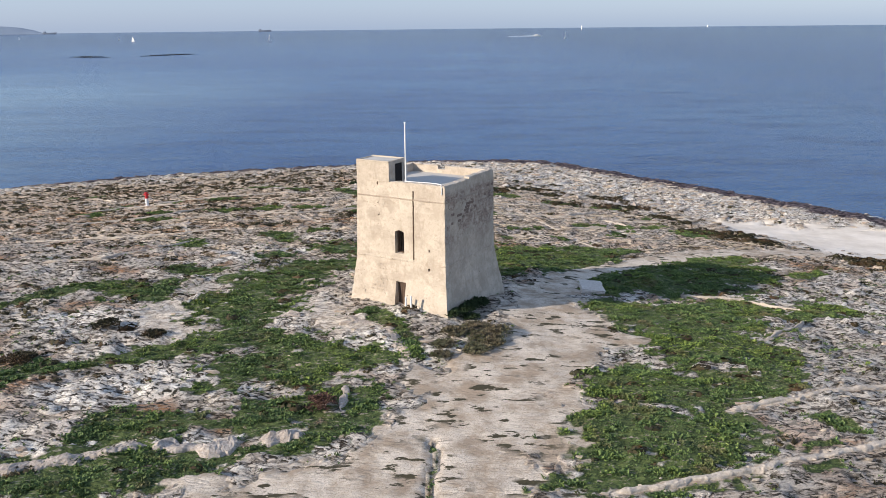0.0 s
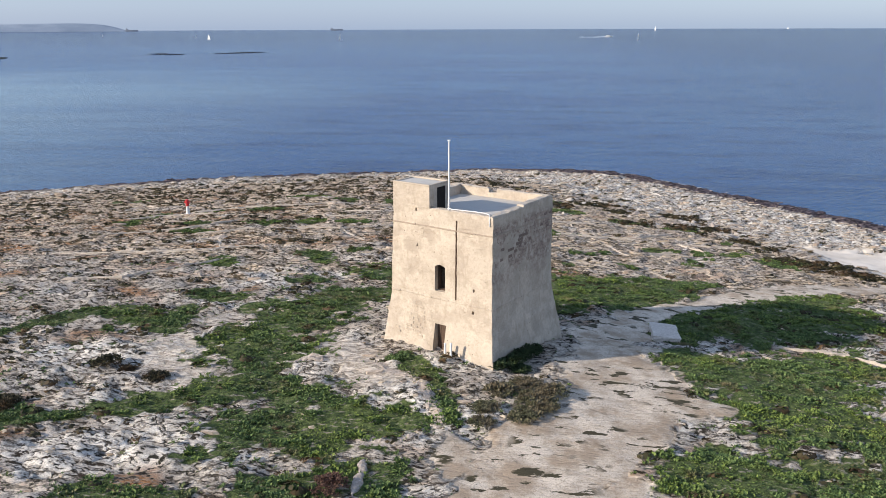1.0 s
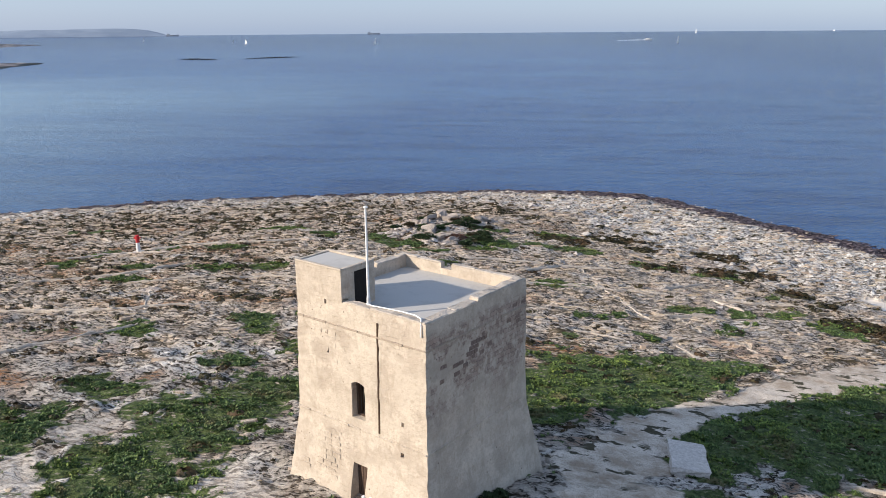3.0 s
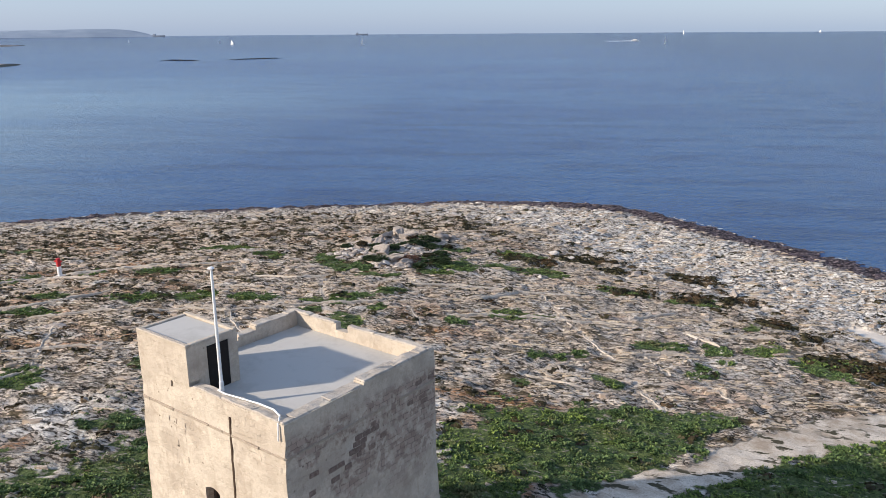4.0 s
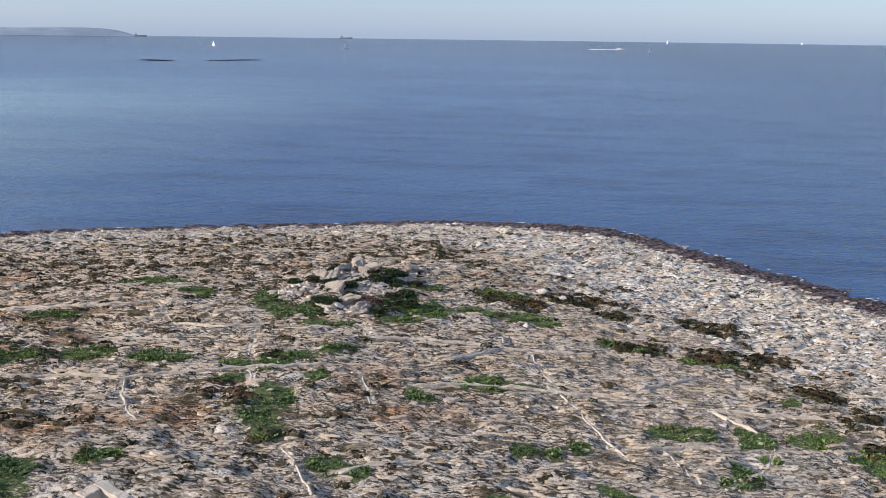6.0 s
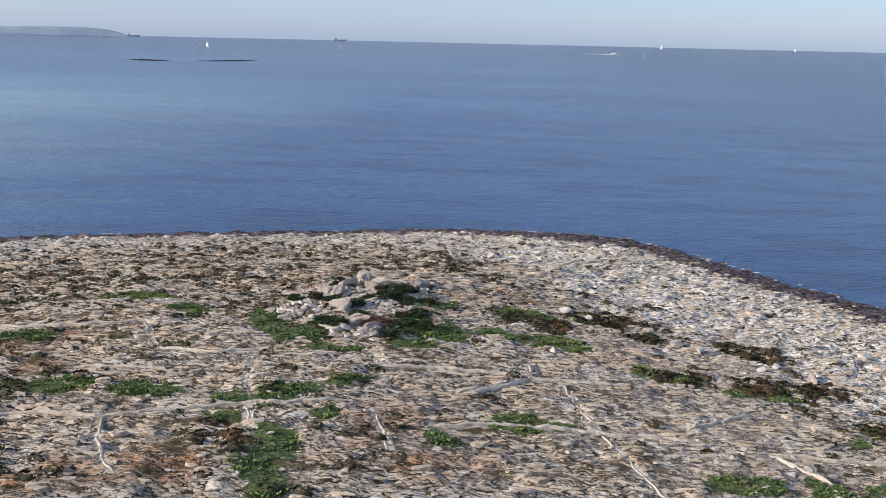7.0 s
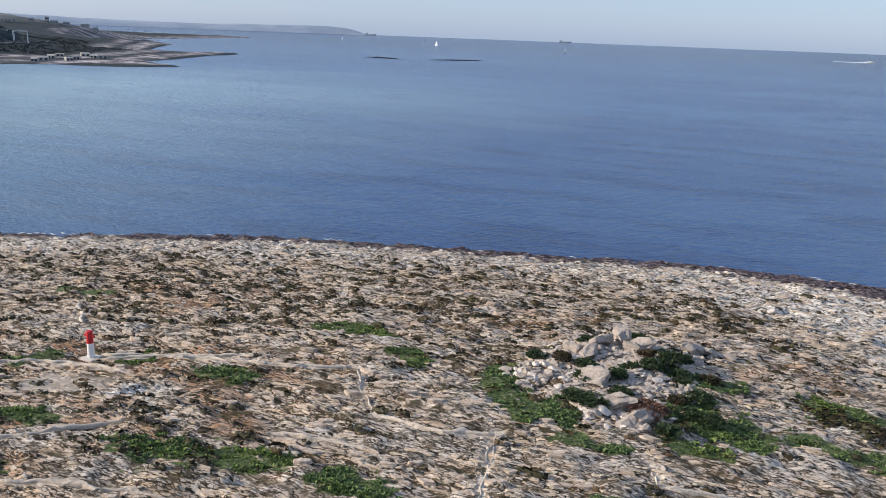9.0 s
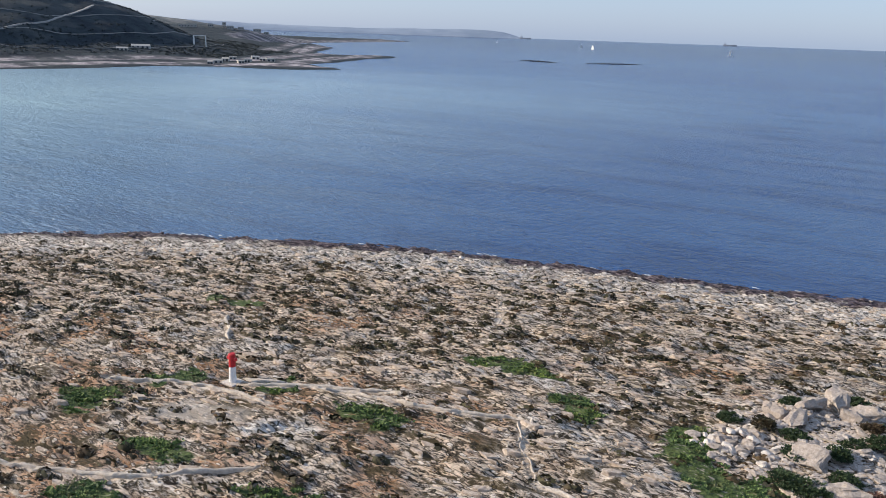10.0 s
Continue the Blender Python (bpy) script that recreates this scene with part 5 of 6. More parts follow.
def build_plants():
    tufts = [tuft_shape(k, 9, 0.8, 0.16) for k in range(7)]

    def lush(x, y, d, g, tr, pa, sh, re):
        clump = smooth(0.4, 0.56, fbm(x * 0.9, y * 1.2, 3, 61))
        crack = 0.05 * smooth(100, 80, y) * (1 - tr) * smooth(0.5, 0.6, fbm(x * 0.3, y * 0.5, 3, 62))
        return np.maximum(smooth(0.3, 0.85, g) * (0.62 + 0.38 * clump), crack) * clear_of_tower(x, y)
    at, rng = sow(370000, -62, 60, 32, 145, 41, lush)
    size = rng.uniform(0.16, 0.36, len(at)) * (0.6 + 0.9 * smooth(0.4, 0.65, fbm(at[:, 0] * 0.9, at[:, 1] * 1.2, 3, 61)))
    tagged(scatter("green_plants", tufts, at, size, LEAF, 1), "low fresh green plants in dense patches", "plants", kind="stuff")
    bushes = [cushion_shape(50 + k, 18) for k in range(6)]

    def scrubby(x, y, d, g, tr, pa, sh, re):
        u, v = x * 0.97 + y * 0.24, y * 0.97 - x * 0.24
        n = fbm(u * 0.3, v * 0.75, 4, 5)
        belt = 0.25 + 0.75 * smooth(54, 40, d)
        patch = np.full(np.shape(x), 99.0)
        for line in SCRUB_PATCH:
            patch = np.minimum(patch, along(x, y, line))
        patch = smooth(1.25, 0.8, patch + (fbm(x * 0.8, y * 1.1, 3, 66) - 0.5) * 1.2) * (1 - smooth(0.6, 0.9, tr))
        zone = smooth(8, 16, d) * (1 - tr) * smooth(0.44, 0.54, n) * np.where(y > 95, (belt + 0.4 * smooth(-12, -36, x)) * (1 + 0.25 * smooth(60, 36, d)) * (1 - 0.7 * smooth(-4, 12, x) * smooth(20, 44, d)), 0.3) * (1 - 0.85 * pa)
        return np.maximum(zone, patch) * clear_of_tower(x, y)
    at, rng = sow(60000, -130, 75, 34, 186, 42, scrubby)
    tagged(scatter("scrub_cushions", bushes, at - (0, 0, 0.05), 0.25 + 0.7 * rng.random(len(at)) ** 2.4, SCRUB, 2, 1.6), "low brown and olive scrub cushions on stony ground", "scrub", kind="stuff")

    def thicket(x, y, d, g, tr, pa, sh, re):
        patch = np.full(np.shape(x), 99.0)
        for line in SCRUB_PATCH:
            patch = np.minimum(patch, along(x, y, line))
        return smooth(1.3, 0.8, patch + (fbm(x * 0.8, y * 1.1, 3, 66) - 0.5) * 1.4) * (1 - smooth(0.7, 0.95, tr))
    at, rng = sow(26000, -48, 60, 92, 148, 49, thicket)
    tagged(scatter("scrub_thickets", bushes, at - (0, 0, 0.05), 0.45 + 0.6 * rng.random(len(at)) ** 1.5, SCRUB, 13, 1.5), "dense dark brown and olive scrub thickets", "scrub", kind="stuff")
    slabs = [slab_shape(900 + k) for k in range(10)]

    def bedded(x, y, d, g, tr, pa, sh, re):
        u, v = x * 0.97 + y * 0.24, y * 0.97 - x * 0.24
        return (1 - tr) * np.clip(1 - 1.6 * g, 0, 1) ** 2 * smooth(5, 9, d) * (0.08 + 0.85 * smooth(0.44, 0.56, fbm(u * 0.22, v * 0.5, 4, 15))) * (1 - 0.5 * re) * (1 - 0.6 * smooth(0, 12, x) * smooth(42, 52, d)) * (0.1 + 0.9 * smooth(84, 98, y)) * clear_of_tower(x, y)
    at, rng = sow(34000, -120, 75, 33, 190, 47, bedded)
    tagged(scatter("bedrock_slabs", slabs, at, 0.25 + 0.75 * rng.random(len(at)) ** 2.2, LEDGE, 7, 1.5, spin=0.5, way=0.24), "flat broken slabs of pinkish grey limestone bedrock", "bedrock", kind="stuff")
    rocks = [rock_shape(400 + k, 1, 0.5) for k in range(8)]
    at, rng = sow(60000, -100, 62, 34, 190, 43, lambda x, y, d, g, tr, pa, sh, re: (1 - smooth(0.5, 0.9, tr)) * (1 - 0.75 * g) * smooth(4, 8, d) * (0.35 + 0.65 * smooth(84, 98, y)) * (0.12 + 0.4 * smooth(0.5, 0.62, fbm(x * 0.2, y * 0.2, 3, 8))) * clear_of_tower(x, y))
    tagged(scatter("loose_stones", rocks, at, 0.1 + 0.42 * rng.random(len(at)) ** 2.8, ROCK, 3, 1.5), "loose grey limestone stones strewn over the ground", "stones", kind="stuff")
    ribs = [(co * (1, 0.55, 0.8), fa) for co, fa in slabs]

    def ribbed(x, y, d, g, tr, pa, sh, re):
        streak = smooth(0.46, 0.58, fbm(x * 0.12 + y * 0.03, y * 0.55, 4, 16))
        return (1 - tr) * np.clip(1 - 1.4 * g, 0, 1) * smooth(5, 9, d) * (0.05 + 0.55 * streak) * (0.55 + 0.45 * smooth(-25, 10, x)) * smooth(82, 100, y) * clear_of_tower(x, y)
    at, rng = sow(34000, -100, 65, 80, 190, 50, ribbed)
    tagged(scatter("rock_ribs", ribs, at, 0.14 + 0.42 * rng.random(len(at)) ** 2.0, ROCK, 14, 3.2, spin=0.3, way=0.1), "thin pale ribs of bedrock standing along the strata", "bedrock", kind="stuff")
    at, rng = sow(50000, -60, 70, 110, 196, 44, lambda x, y, d, g, tr, pa, sh, re: smooth(0.3, 0.7, pa) * smooth(4, 7, d) * 0.6)
    tagged(scatter("shore_cobbles", rocks, at, 0.1 + 0.42 * rng.random(len(at)) ** 3.0, ROCK_PALE, 4, 1.7), "pale sea-worn cobbles and boulders behind the shore", "stones", kind="stuff")
    at, rng = sow(22000, -19, 0, 126, 150, 48, lambda x, y, d, g, tr, pa, sh, re: smooth(1.0, 0.55, np.hypot((x + 10.4) / 7.5, (y - 139.5) / 11.5) + 0.5 * (fbm(x * 0.5, y * 0.5, 3, 68) - 0.5)) * (1 - 0.5 * g) * 0.5)
    tagged(scatter("mound_stones", rocks, at, 0.2 + 0.45 * rng.random(len(at)) ** 1.8, LEDGE_PALE, 8, 1.15), "jumbled grey stones filling the rocky mound", "stones", kind="stuff")
    at, rng = sow(30000, -150, 100, 90, 202, 45, lambda x, y, d, g, tr, pa, sh, re: smooth(0.3, 0.7, sh) * smooth(-3.0, -1.0, d))
    tagged(scatter("shore_rocks", rocks, at, 0.22 + 0.5 * rng.random(len(at)) ** 1.8, ROCK_SHORE, 5, 1.5), "dark weed-covered rocks at the waterline", "stones", kind="stuff")
    at, rng = sow(20000, -100, 100, 90, 202, 51, lambda x, y, d, g, tr, pa, sh, re: smooth(-2.2, -0.8, d) * smooth(1.2, 0.0, d + (fbm(x * 0.3, y * 0.3, 3, 70) - 0.5) * 4) * (0.1 + 0.3 * smooth(0, 20, x)))
    tagged(scatter("wet_pale_rocks", rocks, at + (0, 0, 0.1), 0.2 + 0.4 * rng.random(len(at)) ** 2, LEDGE_PALE, 15, 1.5), "pale grey rocks awash at the water's edge", "stones", kind="stuff")
    rng = np.random.default_rng(46)
    x, y = rng.uniform(-150, 100, 60000), rng.uniform(90, 204, 60000)
    d = inland(x, y)
    ok = rng.random(60000) < smooth(-1.6, -1.0, d) * smooth(0.3, -0.3, d) * smooth(0.48, 0.6, fbm(x * 0.25, y * 0.25, 3, 69)) * 0.45
    at = np.stack([x[ok], y[ok], np.full(ok.sum(), 0.03)], 1)
    flecks = [(co * (1, 1, 0.12), fa) for co, fa in slabs]
    tagged(scatter("sea_foam", flecks, at, rng.uniform(0.25, 0.8, len(at)), FROTH, 12, 1.5, spin=0.5), "thin broken white foam along the waterline", "foam", kind="stuff")


build_plants()


def shrub(x, y, r, h, material, label, seed, name="shrub", group=""):
    """A rounded shrub: short twigs under a crown of many leaf tufts."""
    rng = np.random.default_rng(seed)
    z = ground_z(x, y)
    thing = empty(name, (x, y, z), label, "shrub", group)
    b = bmesh.new()
    for k in range(7):
        a = rng.uniform(0, 2 * math.pi)
        tube(b, (x, y, z - 0.1), (x + 0.6 * r * math.cos(a), y + 0.6 * r * math.sin(a), z + h * rng.uniform(0.5, 0.8)), 0.03, 0.012, 5)
    part("stem", b, WOOD, thing)
    n = int(90 * max(1, r))
    a, q, e = rng.uniform(0, 2 * math.pi, n), rng.random(n) ** 0.5, rng.uniform(0, 1, n)
    rr = q * r * (0.85 + 0.3 * rng.random(n))
    top = h * np.sqrt(np.clip(1 - (rr / (1.15 * r)) ** 2, 0, 1))
    at = np.stack([x + rr * np.cos(a), y + rr * np.sin(a), z + top * (0.35 + 0.55 * e)], 1)
    crown = scatter("crown", [tuft_shape(seed + k, 14, 0.8, 0.13) for k in range(3)], at, rng.uniform(0.25, 0.5, n), material, seed)
    crown.parent = thing
    crown.matrix_parent_inverse = thing.matrix_basis.inverted()
    return thing


GREY_GREEN = leafy("dull_grey_green_leaves", (0.05, 0.052, 0.026), (0.19, 0.18, 0.1), (0.17, 0.13, 0.085), 0.2)


def build_shrubs():
    for k, (a, b, r, h) in enumerate(((5.5, -4.4, 0.8, 0.6), (5.7, -3.2, 0.9, 0.7), (5.6, -2.1, 0.8, 0.7), (5.6, -0.9, 0.8, 0.8), (5.5, 0.3, 0.7, 0.8), (6.6, -3.6, 0.7, 0.4))):
        p = TOWER @ Vector((a, b, 0))
        shrub(p.x, p.y, r, h, DEEP, "dark green shrub growing against the tower foot", 600 + 7 * k, group="shrubs at the tower foot")
    for k, (x, y, r, h) in enumerate(((0.2, 56.8, 0.9, 0.4), (3.4, 58.4, 1.3, 0.5), (4.6, 59.6, 1.1, 0.5), (2.8, 60.4, 1.2, 0.4), (1.0, 59.4, 1.0, 0.35), (4.2, 57.6, 0.8, 0.4), (2.8, 56.2, 1.1, 0.35), (0.0, 55.2, 0.8, 0.3))):
        shrub(x, y, r, h, GREY_GREEN, "low grey-green bush before the tower corner", 700 + 7 * k, group="low bushes before the tower")
    shrub(-7.9, 46.8, 1.0, 0.9, BROWN, "round dry reddish-brown bush among green plants", 801)
    shrub(-7.0, 131.2, 1.5, 0.9, BROWN, "dry reddish-brown bush on the rocky mound", 802)
    for k, (x, y, r, h) in enumerate(((-28.6, 61.8, 1.1, 0.5), (-32.5, 54.7, 1.2, 0.5), (-23.9, 59.9, 0.9, 0.4), (-26.8, 61.2, 0.6, 0.4))):
        shrub(x, y, r, h, SCRUB, "dark olive bush on pale bare rock", 820 + 7 * k, group="bushes on bare rock")
    for k, (x, y) in enumerate(((-5.1, 134.5), (-4.3, 132.5), (-2.7, 132.1), (-6.6, 140.2), (-8.3, 141.3), (-9.9, 135.9), (-11.9, 134.8), (-12.0, 131.3), (-14.5, 137.6), (-16.7, 138.4), (-9.1, 133.1), (-10.5, 130.7), (-3.3, 140.2), (-5.3, 128.9), (-9.8, 148.6), (-3.8, 135.9))):
        shrub(x, y, 0.7 + 0.12 * (k % 4), 0.5 + 0.12 * (k % 3), DEEP if k % 4 else SCRUB, "low dark shrub among tumbled rocks of the mound", 920 + 7 * k, group="shrubs on the mound")
    for k, (x, y, r, h) in enumerate(((-6.8, 141.6, 1.3, 1.0), (-5.6, 139.2, 1.2, 0.8), (-7.8, 139.2, 1.0, 0.8), (-5.8, 143.6, 1.0, 0.8), (-9.0, 138.0, 1.0, 0.6), (-13.6, 143.6, 0.9, 0.6), (-12.6, 137.4, 0.9, 0.5))):
        shrub(x, y, r, h, DEEP, "dark green shrub between rocks of the mound", 860 + 7 * k, group="shrubs on the mound")


build_shrubs()


# ---- the far side of the bay ----
BAY = [(-930, -160), (-620, 50), (-535, 220), (-498, 350), (-503, 412), (-502, 470), (-475, 515), (-437, 535), (-412, 578), (-452, 592), (-485, 622), (-500, 662), (-540, 748), (-592, 895),
       (-625, 870), (-632, 800), (-664, 815), (-720, 880), (-800, 990), (-928, 1165), (-962, 1120), (-935, 1030), (-980, 1050), (-1240, 1460), (-1550, 2280), (-1660, 2240), (-1700, 1900), (-2350, 2480),
       (-2600, 2500), (-3100, 1500), (-3100, -160)]



def bay_inland(x, y):
    best, inside = np.full(np.shape(x), 1e9), np.zeros(np.shape(x), bool)
    for (ax, ay), (bx, by) in zip(BAY, BAY[1:] + BAY[:1]):
        t = np.clip(((x - ax) * (bx - ax) + (y - ay) * (by - ay)) / ((bx - ax) ** 2 + (by - ay) ** 2), 0, 1)
        best = np.minimum(best, np.hypot(x - ax - t * (bx - ax), y - ay - t * (by - ay)))
        inside ^= ((ay > y) != (by > y)) & (x < (bx - ax) * (y - ay) / (by - ay + 1e-12) + ax)
    return np.where(inside, best, -best)


def bay_height(x, y):
    d = bay_inland(x, y) + (fbm(x * 0.02, y * 0.02, 4, 91) - 0.5) * 22
    flat = np.interp(d, [-60, -4, 0, 5, 40, 120, 250, 400], [-6, -1, 0.2, 1.0, 3.0, 6.5, 11, 14])
    r1 = np.hypot(x + 871, y - 484) + (fbm(x * 0.008, y * 0.008, 3, 92) - 0.5) * 40
    r2 = np.hypot(x + 1302, y - 1027)
    hill = np.interp(r1, [0, 80, 156, 200, 232, 265, 320], [68, 60, 48, 34, 21, 7, 0]) + np.interp(r2, [0, 100, 250, 400, 520], [36, 30, 15, 5, 0])
    return flat + hill * smooth(5, 60, d) + (fbm(x * 0.03, y * 0.03, 4, 93) - 0.5) * 3 * smooth(10, 60, d)


def far_ground_material():
    mat, nt, b = shader("scrubby_far_hillside", 0.95)
    p = place_of(nt)
    # Dark blue tones carry the slope's shade and the distance haze in the colour.
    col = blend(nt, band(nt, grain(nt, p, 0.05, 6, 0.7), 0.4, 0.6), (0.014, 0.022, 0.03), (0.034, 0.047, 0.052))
    col = blend(nt, band(nt, grain(nt, p, 0.013, 4, 0.6), 0.58, 0.64, 0, 0.3), col, (0.13, 0.13, 0.115))
    col = blend(nt, times(nt, attr(nt, "bare"), band(nt, grain(nt, place_of(nt, 1, 1, 1), 0.035, 5, 0.7), 0.42, 0.54, 0.15, 1.0)), col, blend(nt, band(nt, grain(nt, place_of(nt, 1, 1, 1), 0.09, 5, 0.7), 0.42, 0.58), (0.17, 0.15, 0.165), (0.5, 0.45, 0.445)))
    # Second hill's top: pale dry ground, with distance haze mixed into the colour.
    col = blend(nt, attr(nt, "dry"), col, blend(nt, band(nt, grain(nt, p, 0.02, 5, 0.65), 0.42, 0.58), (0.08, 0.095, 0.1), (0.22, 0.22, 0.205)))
    nt.links.new(col, b.inputs["Base Color"])
    relief(nt, b, grain(nt, p, 0.25, 5, 0.7), 1.0, 2.0)
    return mat


# Distance haze is put into this base colour as pale blue-grey.
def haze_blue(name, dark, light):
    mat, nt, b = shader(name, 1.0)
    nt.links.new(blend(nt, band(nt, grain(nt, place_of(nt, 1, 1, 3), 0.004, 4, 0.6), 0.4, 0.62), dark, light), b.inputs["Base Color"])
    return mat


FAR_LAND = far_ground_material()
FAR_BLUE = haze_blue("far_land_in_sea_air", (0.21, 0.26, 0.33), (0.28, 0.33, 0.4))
# Leaf colour darkened and blued for the same hill shade and haze.
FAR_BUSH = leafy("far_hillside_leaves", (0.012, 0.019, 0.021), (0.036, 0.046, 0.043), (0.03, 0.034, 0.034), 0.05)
HOUSE = painted("pale_house_wall", (0.4, 0.38, 0.35), (0.3, 0.28, 0.26), 0.9, 0.4)
ROOF = painted("flat_cement_roof", (0.5, 0.48, 0.45), (0.4, 0.37, 0.34), 0.9, 0.4)
PANE = painted("dark_window_glass", (0.04, 0.05, 0.06), (0.06, 0.07, 0.08), 0.2)
FOAM = painted("white_foam", (0.8, 0.83, 0.86), (0.6, 0.68, 0.75), 0.9, 0.5)
HULL_DARK = painted("dark_ship_paint", (0.2, 0.24, 0.31), (0.25, 0.29, 0.35), 0.6, 0.3)
SAIL = painted("white_sailcloth", (0.82, 0.82, 0.8), (0.7, 0.7, 0.7), 0.8, 0.5)


def bare_shore(d):
    """Pale rock shelves along the far shore, with dark weed and scrub between."""
    return np.maximum(smooth(7, 10, d) * smooth(31, 27, d), 0.75 * smooth(41, 45, d) * smooth(66, 58, d))


def build_far_shore():
    xs = np.concatenate([np.arange(-3100, -1000, 24), np.arange(-1000, -380, 5)])
    ys = np.concatenate([np.arange(-160, 1100, 5), np.arange(1100, 2540, 20)])
    x, y = np.meshgrid(xs, ys)
    x, y = x.ravel(), y.ravel()
    z = bay_height(x, y)
    nx, ny = len(xs), len(ys)
    i = np.arange((ny - 1) * nx).reshape(ny - 1, nx)[:, :-1].ravel()
    q = np.stack([i, i + 1, i + nx + 1, i + nx], 1)
    q = q[(z[q] > -2.5).any(axis=1)]
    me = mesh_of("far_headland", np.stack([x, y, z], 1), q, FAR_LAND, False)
    d = bay_inland(x, y)
    me.attributes.new("bare", "FLOAT", "POINT").data.foreach_set("value", bare_shore(d + (fbm(x * 0.03, y * 0.03, 3, 94) - 0.5) * 14).astype(np.float32))
    # Where the second hill takes its pale, haze-tinted tone.
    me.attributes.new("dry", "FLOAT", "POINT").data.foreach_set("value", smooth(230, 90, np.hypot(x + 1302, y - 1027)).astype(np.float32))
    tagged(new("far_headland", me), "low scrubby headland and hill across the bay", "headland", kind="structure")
    # bushes along the foot of the hill
    rng = np.random.default_rng(7)
    x, y = rng.uniform(-1000, -470, 30000), rng.uniform(150, 900, 30000)
    d = bay_inland(x, y)
    ok = (rng.random(30000) < smooth(66, 80, d) * np.maximum(0.8 * smooth(150, 120, d), 0.3 * smooth(0.42, 0.58, fbm(x * 0.02, y * 0.02, 3, 95))))
    at = np.stack([x, y, bay_height(x, y) - 0.3], 1)[ok]
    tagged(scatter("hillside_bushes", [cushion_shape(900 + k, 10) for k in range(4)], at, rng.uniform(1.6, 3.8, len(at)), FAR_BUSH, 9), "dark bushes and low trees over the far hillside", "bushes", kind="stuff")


build_far_shore()


def strip(name, pts, width, lift, thick, material, label, category, group=""):
    """A band laid over the far land along a line."""
    fine = []
    for (ax, ay), (bx, by) in zip(pts, pts[1:]):
        n = max(2, int(math.hypot(bx - ax, by - ay) / 6))
        fine += [(ax + (bx - ax) * k / n, ay + (by - ay) * k / n) for k in range(n)]
    fine.append(pts[-1])
    bm, rows = bmesh.new(), []
    for k, (x, y) in enumerate(fine):
        (ax, ay), (bx, by) = fine[max(0, k - 1)], fine[min(len(fine) - 1, k + 1)]
        n = Vector((ay - by, bx - ax, 0)).normalized() * width / 2
        z = float(bay_height(np.array(x), np.array(y)))
        rows.append([bm.verts.new((x + s * n.x, y + s * n.y, z + h)) for s, h in ((-1, lift - thick), (-1, lift), (1, lift), (1, lift - thick))])
    for a, b in zip(rows, rows[1:]):
        for j in range(3):
            bm.faces.new((a[j], b[j], b[j + 1], a[j + 1]))
    bmesh.ops.recalc_face_normals(bm, faces=list(bm.faces))
    return tagged(part(name, bm, material, None), label, category, group)


TERRACE = plain_rock("grey_terrace_stone", (0.22, 0.21, 0.2), (0.42, 0.4, 0.37), 0.4)


def hill_arc(r, a0, a1):
    return [(-871 + r * math.cos(radians(a)), 484 + r * math.sin(radians(a))) for a in np.linspace(a0, a1, 14)]


for radius, a0, a1 in ((285, -75, 60), (248, -70, 55), (215, -60, 50), (182, -50, 40)):
    strip("terrace_wall", hill_arc(radius, a0, a1), 0.6, 0.45, 3.0, TERRACE, "long pale dry-stone terrace wall on the far hillside", "wall", "terrace walls on the far hill")
strip("hill_road", [(-640, 380), (-629, 426), (-636, 456), (-652, 485), (-665, 510), (-673, 526), (-683, 541)], 3.0, 0.35, 1.5, TERRACE, "pale road climbing across the far hillside", "road")


def house(x, y, w, d, h, turn, rows, cols, label, group, pitched=False):
    z = float(bay_height(np.array(x), np.array(y))) - 0.6
    m = pose(x, y, z, 0, 0, turn)
    thing = empty("house", (x, y, z), label, "house", group)
    b = bmesh.new()
    box(b, -w / 2, w / 2, -d / 2, d / 2, 0, h, m)
    wall = part("wall", b, HOUSE, thing)
    b = bmesh.new()
    if pitched:
        vs = [b.verts.new(m @ Vector(p)) for p in ((-w / 2, -d / 2, h), (w / 2, -d / 2, h), (w / 2, d / 2, h), (-w / 2, d / 2, h), (-w / 2, 0, h + d * 0.22), (w / 2, 0, h + d * 0.22))]
        for f in ((0, 1, 5, 4), (2, 3, 4, 5), (1, 2, 5), (3, 0, 4), (3, 2, 1, 0)):
            b.faces.new([vs[i] for i in f])
    else:
        box(b, -w / 2 - 0.3, w / 2 + 0.3, -d / 2 - 0.3, d / 2 + 0.3, h, h + 0.5, m)
    part("roof", b, HOUSE if pitched else ROOF, thing)
    for r in range(rows):
        for c in range(cols):
            b = bmesh.new()
            cx, cz = -w / 2 + (c + 0.5) * w / cols, (r + 0.5) * h / rows
            box(b, cx - 0.8, cx + 0.8, -d / 2 - 0.06, -d / 2 + 0.1, cz - 0.8, cz + 0.8, m)
            part("window", b, PANE, wall)


